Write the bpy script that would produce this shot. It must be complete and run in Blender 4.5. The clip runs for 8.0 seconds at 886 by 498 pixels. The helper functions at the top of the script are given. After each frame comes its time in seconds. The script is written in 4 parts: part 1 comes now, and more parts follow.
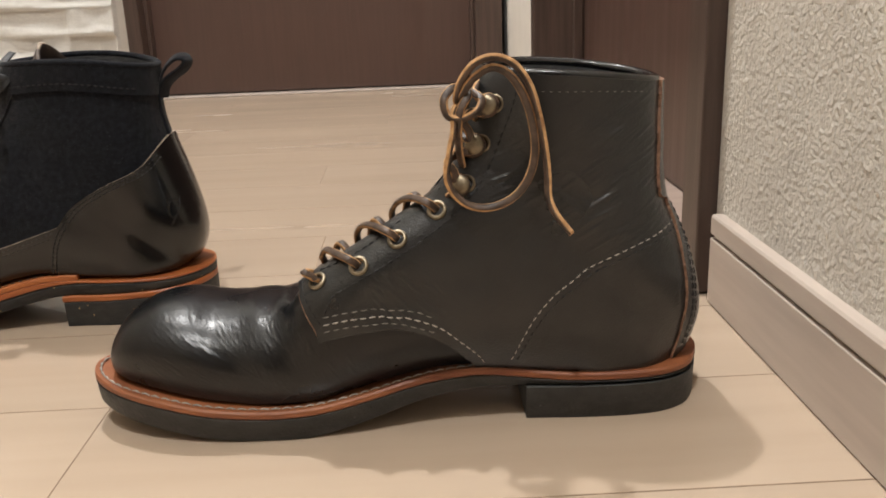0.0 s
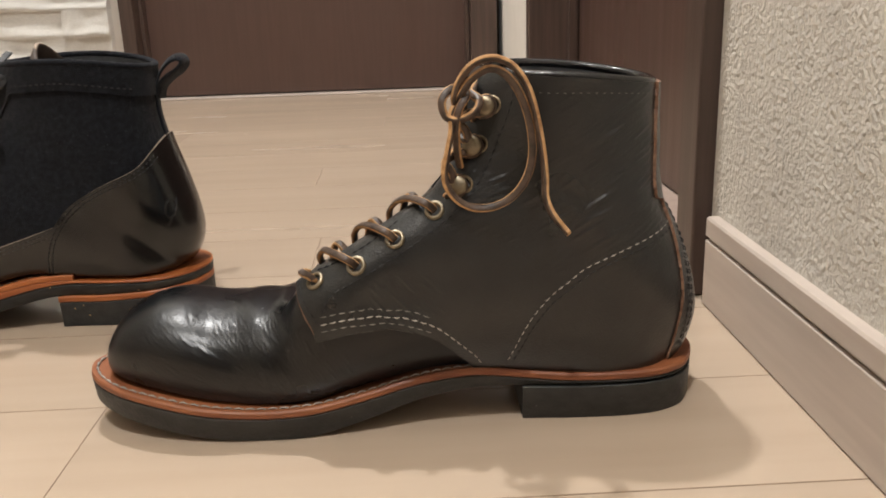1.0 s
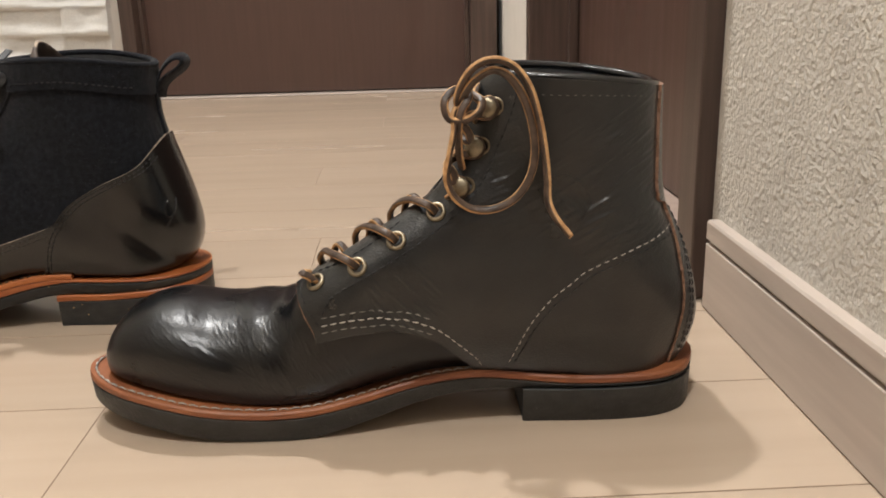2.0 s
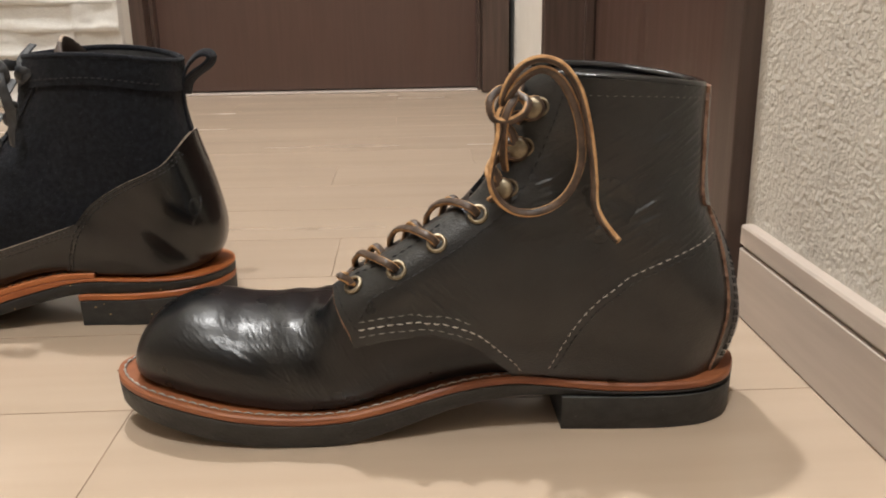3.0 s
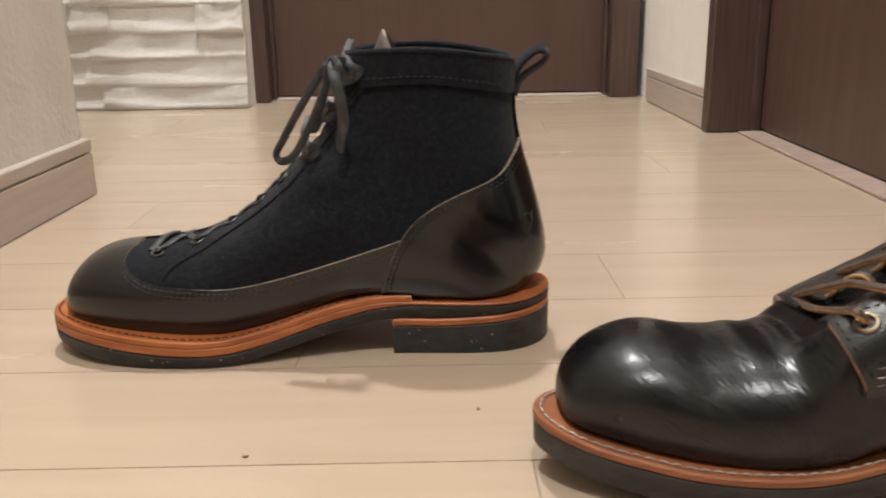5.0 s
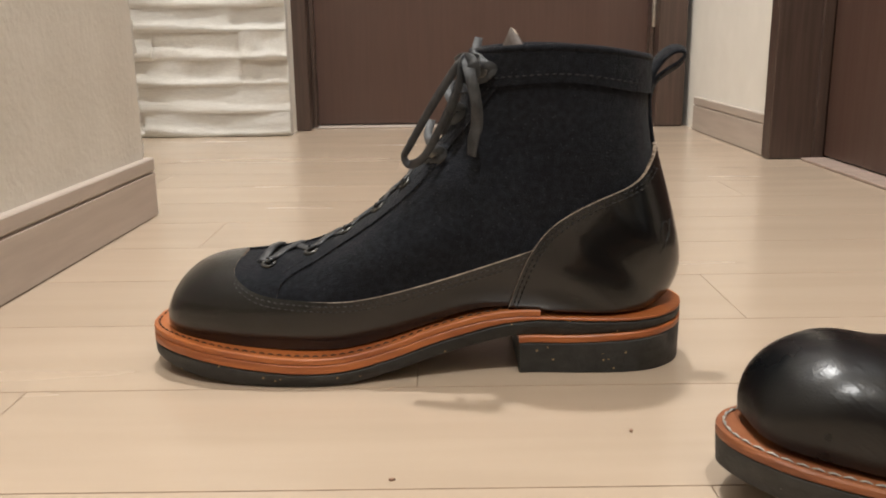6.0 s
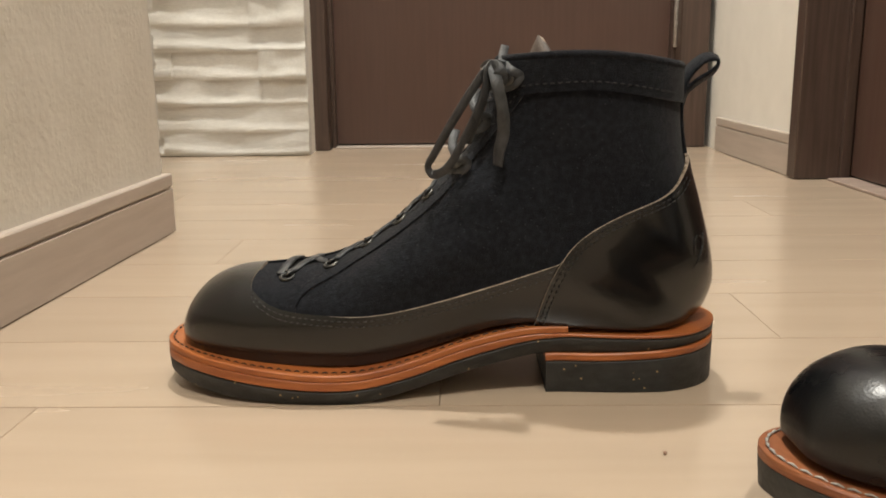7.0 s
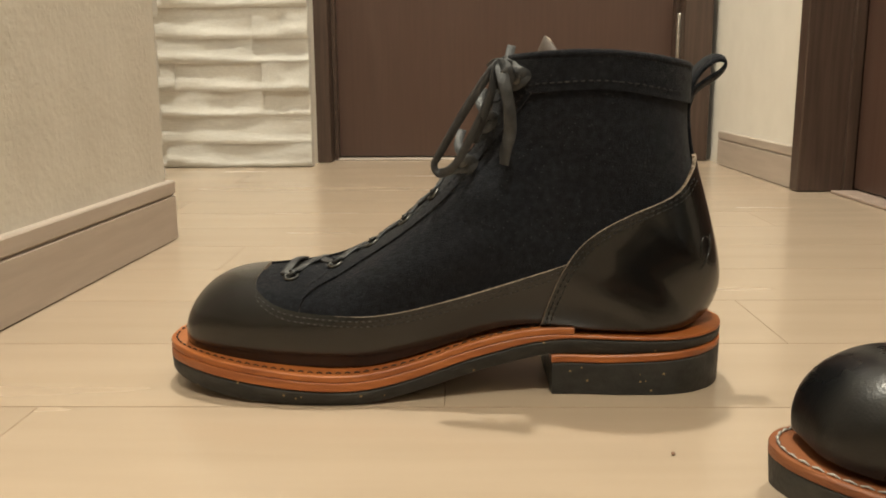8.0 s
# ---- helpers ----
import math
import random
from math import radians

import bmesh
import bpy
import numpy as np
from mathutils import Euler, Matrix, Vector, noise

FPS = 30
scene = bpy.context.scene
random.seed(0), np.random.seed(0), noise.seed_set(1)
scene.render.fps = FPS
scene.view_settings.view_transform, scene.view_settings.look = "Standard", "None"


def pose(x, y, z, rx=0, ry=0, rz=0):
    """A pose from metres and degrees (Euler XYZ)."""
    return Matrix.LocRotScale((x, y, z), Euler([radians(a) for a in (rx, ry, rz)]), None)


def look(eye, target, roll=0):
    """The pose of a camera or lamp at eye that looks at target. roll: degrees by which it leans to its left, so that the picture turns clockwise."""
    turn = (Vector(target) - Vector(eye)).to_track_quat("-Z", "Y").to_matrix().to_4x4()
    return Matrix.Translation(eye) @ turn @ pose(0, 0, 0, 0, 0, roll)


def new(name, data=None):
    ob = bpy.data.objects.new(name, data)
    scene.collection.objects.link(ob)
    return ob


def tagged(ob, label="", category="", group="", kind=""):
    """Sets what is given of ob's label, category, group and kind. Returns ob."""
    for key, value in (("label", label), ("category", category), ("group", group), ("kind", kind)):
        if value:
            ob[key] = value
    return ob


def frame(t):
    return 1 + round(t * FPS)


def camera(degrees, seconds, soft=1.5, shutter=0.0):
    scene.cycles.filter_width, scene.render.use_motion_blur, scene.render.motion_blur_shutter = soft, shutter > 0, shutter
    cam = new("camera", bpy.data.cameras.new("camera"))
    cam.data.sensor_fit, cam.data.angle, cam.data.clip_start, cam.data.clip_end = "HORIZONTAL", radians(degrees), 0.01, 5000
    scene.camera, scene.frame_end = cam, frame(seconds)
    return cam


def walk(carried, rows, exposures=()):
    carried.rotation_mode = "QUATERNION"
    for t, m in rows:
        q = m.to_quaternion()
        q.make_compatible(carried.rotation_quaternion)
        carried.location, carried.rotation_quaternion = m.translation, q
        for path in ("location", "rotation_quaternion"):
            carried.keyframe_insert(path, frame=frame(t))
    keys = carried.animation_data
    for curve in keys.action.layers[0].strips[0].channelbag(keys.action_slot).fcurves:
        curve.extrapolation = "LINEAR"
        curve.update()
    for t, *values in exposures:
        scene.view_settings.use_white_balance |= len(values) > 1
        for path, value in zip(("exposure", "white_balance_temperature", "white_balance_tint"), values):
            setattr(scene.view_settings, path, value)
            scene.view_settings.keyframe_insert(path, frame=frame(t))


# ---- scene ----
cam = camera(54.0, 8.0, soft=1.8, shutter=0.35)
PATH = [
    (0, (0.0495, 0.0405, 0.2134), (0.0986, 1.799, -0.3257), -2.2),
    (0.5, (0.0485, 0.0396, 0.2134), (0.105, 1.7989, -0.3238), -2.1),
    (1, (0.0476, 0.0387, 0.2125), (0.1105, 1.7988, -0.3202), -1.9),
    (2.5, (0.0422, 0.0434, 0.2125), (0.1115, 1.8043, -0.3183), -1.2),
    (3, (0.0276, 0.051, 0.2116), (0.0951, 1.811, -0.3202), -0.9),
    (3.5, (0.003, 0.0662, 0.2088), (0.0448, 1.8285, -0.3202), -0.9),
    (4, (-0.0408, 0.09, 0.2079), (-0.0229, 1.8517, -0.3257), -0.9),
    (4.5, (-0.1095, 0.1059, 0.2098), (-0.0751, 1.8664, -0.3266), -0.8),
    (5, (-0.1635, 0.1197, 0.2052), (-0.1511, 1.8843, -0.3156), -0.9),
    (6.5, (-0.2402, 0.1569, 0.1757), (-0.2567, 1.9497, -0.2355), -0.7),
    (7, (-0.2346, 0.1614, 0.1739), (-0.2722, 1.9582, -0.2199), -0.7),
    (7.5, (-0.2382, 0.1624, 0.1665), (-0.2684, 1.9646, -0.1987), -0.6),
    (8, (-0.2373, 0.1624, 0.1647), (-0.2758, 1.9666, -0.1941), -0.4),
]
walk(cam, [(t, look(eye, target, roll)) for t, eye, target, roll in PATH],
     [(0, 0.08, 5900, 10), (6.4, 0.08, 5950, 9), (7.0, 0.04, 6250, 7), (7.5, 0.02, 6650, 4), (8.0, 0.02, 6750, 3)])

# ---------------------------------------------------------------- plan (metres)
RIGHT, LEFT = 0.250, -0.541          # faces of the corridor's side walls
BOARD = 0.0078                       # baseboard thickness
SKIRT = 0.060                        # baseboard height
LEFT_END = 1.043                     # where the left wall ends
STONE_Y, LEAF_Y = 1.768, 1.925       # stone face, end door leaf
CEILING = 2.40
BACK = -1.70                         # closing wall behind the camera
NEAR_JAMB, FAR_JAMB = 0.600, 1.395   # doorway in the right wall

# ---------------------------------------------------------------- light
world = bpy.data.worlds.new("world")
scene.world = world
world.use_nodes = True
world.node_tree.nodes["Background"].inputs[0].default_value = (0.9, 0.8, 0.7, 1)
world.node_tree.nodes["Background"].inputs[1].default_value = 0.0


def disc_lamp(name, x, y, z, size, watts, colour):
    data = bpy.data.lights.new(name, "AREA")
    data.shape, data.size, data.energy, data.color = "DISK", size, watts, colour
    ob = new(name, data)
    ob.matrix_world = pose(x, y, z)
    return ob


WARM = (1.0, 0.93, 0.83)
disc_lamp("downlight_lamp", -0.33, 1.20, CEILING - 0.012, 0.10, 40, WARM)
disc_lamp("downlight_lamp", -0.15, -0.35, CEILING - 0.012, 0.10, 30, WARM)


# ---------------------------------------------------------------- materials
def material(name, a, b, grain=40.0, stretch=(1, 1, 1), rough=(0.4, 0.5), bumps=(), metal=0.0, coat=0.0,
             coat_rough=0.1, sheen=0.0, spec=0.5, spread=(0.35, 0.65), vary=0.0, detail=5.0, flecks=None, creases=()):
    """Principled material: two colours mixed by noise, roughness by the same noise, bumps = (kind, scale, depth, stretch)."""
    m = bpy.data.materials.new(name)
    m.use_nodes = True
    t = m.node_tree
    n, l = t.nodes, t.links
    p = n["Principled BSDF"]
    co = n.new("ShaderNodeTexCoord")
    place = n.new("ShaderNodeVectorMath")
    place.operation = "ADD"
    l.new(co.outputs["Object"], place.inputs[0])
    info = n.new("ShaderNodeObjectInfo")
    shift = n.new("ShaderNodeVectorMath")
    shift.operation = "SCALE"
    shift.inputs[0].default_value = (7.3, 3.1, 5.7)
    l.new(info.outputs["Random"], shift.inputs["Scale"])
    l.new(shift.outputs[0], place.inputs[1])

    def mapped(s):
        mp = n.new("ShaderNodeMapping")
        mp.inputs["Scale"].default_value = s
        l.new(place.outputs[0], mp.inputs[0])
        return mp.outputs[0]

    tex = n.new("ShaderNodeTexNoise")
    tex.inputs["Scale"].default_value, tex.inputs["Detail"].default_value = grain, detail
    l.new(mapped(stretch), tex.inputs["Vector"])
    ramp = n.new("ShaderNodeValToRGB")
    ramp.color_ramp.elements[0].position, ramp.color_ramp.elements[1].position = spread
    ramp.color_ramp.elements[0].color, ramp.color_ramp.elements[1].color = (*a, 1), (*b, 1)
    l.new(tex.outputs["Fac"], ramp.inputs[0])
    colour = ramp.outputs[0]
    if vary:
        hsv = n.new("ShaderNodeHueSaturation")
        mr = n.new("ShaderNodeMapRange")
        mr.inputs["To Min"].default_value, mr.inputs["To Max"].default_value = 1 - vary, 1 + vary
        l.new(info.outputs["Random"], mr.inputs[0])
        l.new(mr.outputs[0], hsv.inputs["Value"])
        l.new(colour, hsv.inputs["Color"])
        colour = hsv.outputs[0]
    if flecks:
        size, reach, share, tint = flecks
        cells = n.new("ShaderNodeTexVoronoi")
        cells.inputs["Scale"].default_value = size
        l.new(mapped((1, 1, 1)), cells.inputs["Vector"])
        inside = n.new("ShaderNodeMath")
        inside.operation = "LESS_THAN"
        inside.inputs[1].default_value = reach
        l.new(cells.outputs["Distance"], inside.inputs[0])
        rare = n.new("ShaderNodeMath")
        rare.operation = "LESS_THAN"
        rare.inputs[1].default_value = share
        parts = n.new("ShaderNodeSeparateColor")
        l.new(cells.outputs["Color"], parts.inputs[0])
        l.new(parts.outputs[0], rare.inputs[0])
        both = n.new("ShaderNodeMath")
        both.operation = "MULTIPLY"
        l.new(inside.outputs[0], both.inputs[0])
        l.new(rare.outputs[0], both.inputs[1])
        mix = n.new("ShaderNodeMix")
        mix.data_type = "RGBA"
        l.new(both.outputs[0], mix.inputs["Factor"])
        l.new(colour, mix.inputs["A"])
        mix.inputs["B"].default_value = (*tint, 1)
        colour = mix.outputs["Result"]
    l.new(colour, p.inputs["Base Color"])
    big = n.new("ShaderNodeTexNoise")
    big.inputs["Scale"].default_value, big.inputs["Detail"].default_value = grain * 0.35, 4
    l.new(mapped(stretch), big.inputs["Vector"])
    rr = n.new("ShaderNodeMapRange")
    rr.inputs["From Min"].default_value, rr.inputs["From Max"].default_value = 0.3, 0.7
    rr.inputs["To Min"].default_value, rr.inputs["To Max"].default_value = rough
    l.new(big.outputs["Fac"], rr.inputs[0])
    l.new(rr.outputs[0], p.inputs["Roughness"])
    p.inputs["Metallic"].default_value = metal
    p.inputs["Specular IOR Level"].default_value = spec
    p.inputs["Coat Weight"].default_value, p.inputs["Coat Roughness"].default_value = coat, coat_rough
    p.inputs["Sheen Weight"].default_value = sheen
    p.inputs["Sheen Roughness"].default_value = 0.4
    last = None
    for kind, scale, depth, s in bumps:
        if kind == "cell":
            b_tex = n.new("ShaderNodeTexVoronoi")
            b_tex.inputs["Scale"].default_value = scale
            out = b_tex.outputs["Distance"]
        else:
            b_tex = n.new("ShaderNodeTexNoise")
            b_tex.inputs["Scale"].default_value, b_tex.inputs["Detail"].default_value = scale, 4
            if kind == "worm":
                b_tex.noise_type = "RIDGED_MULTIFRACTAL"
                b_tex.inputs["Detail"].default_value = 2
            out = b_tex.outputs["Fac"]
        l.new(mapped(s), b_tex.inputs["Vector"])
        bp = n.new("ShaderNodeBump")
        bp.inputs["Strength"].default_value = 1.0
        bp.inputs["Distance"].default_value = depth
        l.new(out, bp.inputs["Height"])
        if last:
            l.new(last, bp.inputs["Normal"])
        last = bp.outputs[0]
    for centre, reach, turn, scale, depth in creases:
        away = n.new("ShaderNodeVectorMath")
        away.operation = "DISTANCE"
        away.inputs[1].default_value = centre
        l.new(co.outputs["Object"], away.inputs[0])
        fade = n.new("ShaderNodeMapRange")
        fade.inputs["From Min"].default_value, fade.inputs["From Max"].default_value = reach * 0.25, reach
        fade.inputs["To Min"].default_value, fade.inputs["To Max"].default_value = 1, 0
        l.new(away.outputs["Value"], fade.inputs[0])
        spin = n.new("ShaderNodeMapping")
        spin.inputs["Rotation"].default_value = (0, radians(turn), 0)
        l.new(co.outputs["Object"], spin.inputs[0])
        thin = n.new("ShaderNodeMapping")
        thin.inputs["Scale"].default_value = scale
        l.new(spin.outputs[0], thin.inputs[0])
        lines = n.new("ShaderNodeTexNoise")
        lines.noise_type = "RIDGED_MULTIFRACTAL"
        lines.inputs["Scale"].default_value, lines.inputs["Detail"].default_value = 1.0, 3
        l.new(thin.outputs[0], lines.inputs["Vector"])
        high = n.new("ShaderNodeMath")
        high.operation = "MULTIPLY"
        l.new(lines.outputs["Fac"], high.inputs[0])
        l.new(fade.outputs[0], high.inputs[1])
        bp = n.new("ShaderNodeBump")
        bp.inputs["Distance"].default_value = depth
        l.new(high.outputs[0], bp.inputs["Height"])
        if last:
            l.new(last, bp.inputs["Normal"])
        last = bp.outputs[0]
    if last:
        l.new(last, p.inputs["Normal"])
    return m


ONE = (1, 1, 1)
LEATHER = material("black leather", (0.0070, 0.0075, 0.0074), (0.0115, 0.0121, 0.0118), 60, rough=(0.27, 0.38), spec=0.55, coat=0.35, coat_rough=0.22,
                   bumps=(("cell", 1100, 0.00014, ONE), ("noise", 120, 0.0004, ONE)),
                   creases=(((0.098, -0.036, 0.124), 0.055, 32, (45, 60, 300), 0.0022), ((0.008, -0.042, 0.070), 0.024, -48, (70, 80, 380), 0.0030), ((0.05, -0.036, 0.118), 0.03, 20, (80, 80, 300), 0.0016)))
VAMP_LEATHER = material("polished black leather", (0.0024, 0.0027, 0.0033), (0.0042, 0.0046, 0.0054), 60, rough=(0.24, 0.34), spec=0.52,
                        bumps=(("cell", 1000, 0.00004, ONE), ("noise", 70, 0.0004, (1, 1, 0.6))),
                        creases=(((-0.088, -0.038, 0.047), 0.05, -38, (90, 120, 460), 0.00035), ((-0.05, -0.042, 0.05), 0.04, -65, (90, 110, 460), 0.00045)))
SMOOTH_LEATHER = material("smooth black calf leather", (0.0036, 0.0038, 0.0042), (0.0056, 0.0058, 0.0062), 50, rough=(0.18, 0.25), spec=0.45, coat=0.4, coat_rough=0.09,
                          bumps=(("cell", 1500, 0.00005, ONE), ("noise", 45, 0.0004, ONE)))
TONGUE_LEATHER = material("brown tongue leather", (0.05, 0.036, 0.028), (0.085, 0.062, 0.05), 80, rough=(0.6, 0.75), bumps=(("noise", 400, 0.0004, ONE),))
LINING = material("dark lining leather", (0.012, 0.013, 0.015), (0.03, 0.032, 0.036), 160, rough=(0.35, 0.6), bumps=(("noise", 300, 0.0008, ONE),))
SUEDE = material("navy black suede", (0.0082, 0.0091, 0.0122), (0.0168, 0.0184, 0.0235), 330, rough=(0.85, 1.0), sheen=0.12, spec=0.12,
                 spread=(0.36, 0.70), detail=10, bumps=(("noise", 1500, 0.0008, ONE), ("noise", 420, 0.0003, ONE), ("noise", 60, 0.0005, ONE)), flecks=(1000, 0.30, 0.045, (0.05, 0.053, 0.057)))
RAW_EDGE = material("raw brown leather edge", (0.17, 0.09, 0.055), (0.31, 0.18, 0.115), 400, rough=(0.6, 0.8), bumps=(("noise", 900, 0.0005, ONE),))
TRIM_EDGE = material("pale cut leather edge", (0.26, 0.20, 0.15), (0.42, 0.34, 0.265), 300, rough=(0.6, 0.8))
WELT = material("tan welt leather", (0.205, 0.066, 0.026), (0.32, 0.115, 0.042), 55, (0.5, 0.5, 3), rough=(0.38, 0.55),
                bumps=(("noise", 260, 0.0006, (0.3, 0.3, 3)),))
WELT_BRIGHT = material("orange welt leather", (0.30, 0.085, 0.022), (0.45, 0.145, 0.036), 45, (0.5, 0.5, 3), rough=(0.36, 0.5),
                       bumps=(("noise", 240, 0.0006, (0.3, 0.3, 3)),))
RUBBER = material("black rubber", (0.026, 0.027, 0.026), (0.040, 0.041, 0.039), 120, (1, 1, 2), rough=(0.5, 0.68), bumps=(("noise", 420, 0.0005, ONE),), flecks=(420, 0.16, 0.05, (0.12, 0.12, 0.11)))
FLECK_RUBBER = material("flecked black rubber", (0.018, 0.019, 0.0185), (0.032, 0.033, 0.032), 120, (1, 1, 2), rough=(0.5, 0.68), bumps=(("noise", 420, 0.0004, ONE),), flecks=(330, 0.22, 0.10, (0.36, 0.26, 0.12)))
LACE_SKIN = material("brown lace skin", (0.042, 0.027, 0.019), (0.105, 0.068, 0.047), 180, rough=(0.35, 0.55), bumps=(("noise", 700, 0.0003, ONE),))
LACE_EDGE = material("tan lace edge", (0.36, 0.19, 0.075), (0.60, 0.36, 0.16), 260, rough=(0.65, 0.85), bumps=(("noise", 900, 0.0006, ONE),))
GREY_LACE = material("grey black flat lace", (0.018, 0.019, 0.021), (0.045, 0.047, 0.05), 160, rough=(0.4, 0.6), bumps=(("noise", 900, 0.0003, ONE),))
BRASS = material("aged brass", (0.20, 0.165, 0.11), (0.34, 0.29, 0.205), 200, rough=(0.35, 0.55), metal=1.0, bumps=(("noise", 500, 0.0002, ONE),))
GUNMETAL = material("worn gunmetal", (0.07, 0.07, 0.07), (0.17, 0.165, 0.15), 200, rough=(0.3, 0.5), metal=1.0)
# near-black colour that paints the shade inside eyelet and hook rings
HOLE_SHADE = material("painted hole shade", (0.004, 0.004, 0.004), (0.006, 0.005, 0.005), 50, rough=(0.8, 0.9))
WHITE_THREAD = material("off white thread", (0.33, 0.31, 0.28), (0.5, 0.47, 0.42), 500, rough=(0.7, 0.9))
GREY_THREAD = material("grey thread", (0.12, 0.115, 0.105), (0.25, 0.24, 0.22), 500, rough=(0.7, 0.9))
SLATE_THREAD = material("slate thread", (0.03, 0.03, 0.031), (0.075, 0.073, 0.07), 500, rough=(0.6, 0.8))
WELT_THREAD = material("greyed welt thread", (0.26, 0.245, 0.22), (0.46, 0.435, 0.39), 400, rough=(0.7, 0.9))
DARK_THREAD = material("black thread", (0.008, 0.008, 0.009), (0.018, 0.018, 0.019), 500, rough=(0.5, 0.7))
WOOD_FLOOR = material("pale maple floor board", (0.455, 0.357, 0.264), (0.485, 0.383, 0.286), 14, (0.3, 3, 1), rough=(0.2, 0.28), vary=0.035,
                      bumps=(("noise", 40, 0.00002, (0.15, 2, 1)),), coat=0.2, coat_rough=0.15)
UNDERLAY = material("dark joint", (0.31, 0.225, 0.155), (0.38, 0.28, 0.195), 60, rough=(0.7, 0.9))
SKIRTING = material("greige wrapped baseboard", (0.46, 0.392, 0.338), (0.52, 0.447, 0.388), 25, (0.4, 0.4, 5), rough=(0.35, 0.5), bumps=(("noise", 200, 0.0001, (0.2, 0.2, 3)),))
THRESHOLD = material("tan threshold", (0.33, 0.25, 0.205), (0.39, 0.30, 0.25), 25, (0.4, 3, 1), rough=(0.35, 0.5))
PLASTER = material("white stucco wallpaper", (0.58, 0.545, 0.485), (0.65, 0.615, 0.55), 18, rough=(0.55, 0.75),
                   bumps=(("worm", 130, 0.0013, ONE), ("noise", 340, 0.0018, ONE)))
SOFT_PLASTER = material("worn stucco wallpaper", (0.65, 0.612, 0.545), (0.70, 0.662, 0.595), 18, rough=(0.6, 0.8),
                        bumps=(("worm", 70, 0.00025, ONE), ("noise", 160, 0.0007, ONE)))
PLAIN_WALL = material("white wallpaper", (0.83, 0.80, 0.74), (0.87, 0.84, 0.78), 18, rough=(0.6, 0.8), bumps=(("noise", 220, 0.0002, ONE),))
CEIL = material("ceiling paper", (0.78, 0.76, 0.72), (0.82, 0.80, 0.76), 14, rough=(0.7, 0.9), bumps=(("noise", 180, 0.001, ONE),))
STONE = material("white split stone", (0.74, 0.715, 0.665), (0.81, 0.785, 0.735), 22, rough=(0.7, 0.9), vary=0.06, bumps=(("noise", 60, 0.002, ONE), ("noise", 300, 0.0006, ONE)))
DARK_WOOD = material("dark brown wood veneer", (0.078, 0.0445, 0.034), (0.086, 0.0495, 0.038), 30, (6, 6, 0.25), rough=(0.32, 0.46), bumps=(("noise", 200, 0.00012, (4, 4, 0.1)),))
DARK_FRAME = material("dark brown frame", (0.058, 0.037, 0.028), (0.085, 0.055, 0.043), 30, (6, 6, 0.25), rough=(0.3, 0.45), bumps=(("noise", 200, 0.00015, (4, 4, 0.1)),))
STEEL = material("satin steel", (0.45, 0.43, 0.40), (0.6, 0.58, 0.55), 90, rough=(0.3, 0.45), metal=1.0)
LAMP_GLOW = bpy.data.materials.new("lamp glass")
LAMP_GLOW.use_nodes = True
LAMP_GLOW.node_tree.nodes["Principled BSDF"].inputs["Emission Color"].default_value = (1.0, 0.86, 0.68, 1)
LAMP_GLOW.node_tree.nodes["Principled BSDF"].inputs["Emission Strength"].default_value = 12


# ---------------------------------------------------------------- mesh helpers
def part(name, bm, mats, parent=None, label="", smooth=True):
    """Links a bmesh as one mesh object, under a thing or a part if one is given."""
    data = bpy.data.meshes.new(name)
    if smooth:
        for f in bm.faces:
            f.smooth = True
    bm.to_mesh(data)
    bm.free()
    for m in (mats if isinstance(mats, (list, tuple)) else [mats]):
        data.materials.append(m)
    ob = new(name, data)
    if parent:
        ob.parent = parent
    return tagged(ob, label) if label else ob


def again(ob, name, matrix, parent=None):
    """The same mesh once more, as an object of its own."""
    o = new(name, ob.data)
    o.parent = parent
    o.matrix_basis = matrix
    return o


def box(x0, x1, y0, y1, z0, z1, bevel=0.0, bm=None, segs=2):
    own = bmesh.new()
    bmesh.ops.create_cube(own, size=1, matrix=Matrix.LocRotScale(((x0 + x1) / 2, (y0 + y1) / 2, (z0 + z1) / 2), None, (x1 - x0, y1 - y0, z1 - z0)))
    if bevel:
        bmesh.ops.bevel(own, geom=own.edges[:], offset=bevel, segments=segs, profile=0.5, affect="EDGES")
    if bm is None:
        return own
    data = bpy.data.meshes.new("tmp")
    own.to_mesh(data)
    own.free()
    bm.from_mesh(data)
    bpy.data.meshes.remove(data)
    return bm


def smooth_path(keys, n):
    """Catmull-Rom through rows of numbers, n samples."""
    k = np.array(keys, float)
    k = np.vstack([2 * k[0] - k[1], k, 2 * k[-1] - k[-2]])
    out = []
    for u in np.linspace(0, len(keys) - 1, n):
        i = min(int(u), len(keys) - 2)
        f = u - i
        a, b, c, d = k[i], k[i + 1], k[i + 2], k[i + 3]
        out.append(0.5 * (2 * b + (c - a) * f + (2 * a - 5 * b + 4 * c - d) * f * f + (3 * b - a - 3 * c + d) * f ** 3))
    return np.array(out)


def even_path(points, step):
    """Resamples a polyline at even steps."""
    p = np.array(points, float)
    d = np.r_[0, np.cumsum(np.linalg.norm(np.diff(p, axis=0), axis=1))]
    n = max(2, int(d[-1] / step) + 1)
    s = np.linspace(0, d[-1], n)
    return np.stack([np.interp(s, d, p[:, i]) for i in range(p.shape[1])], 1)


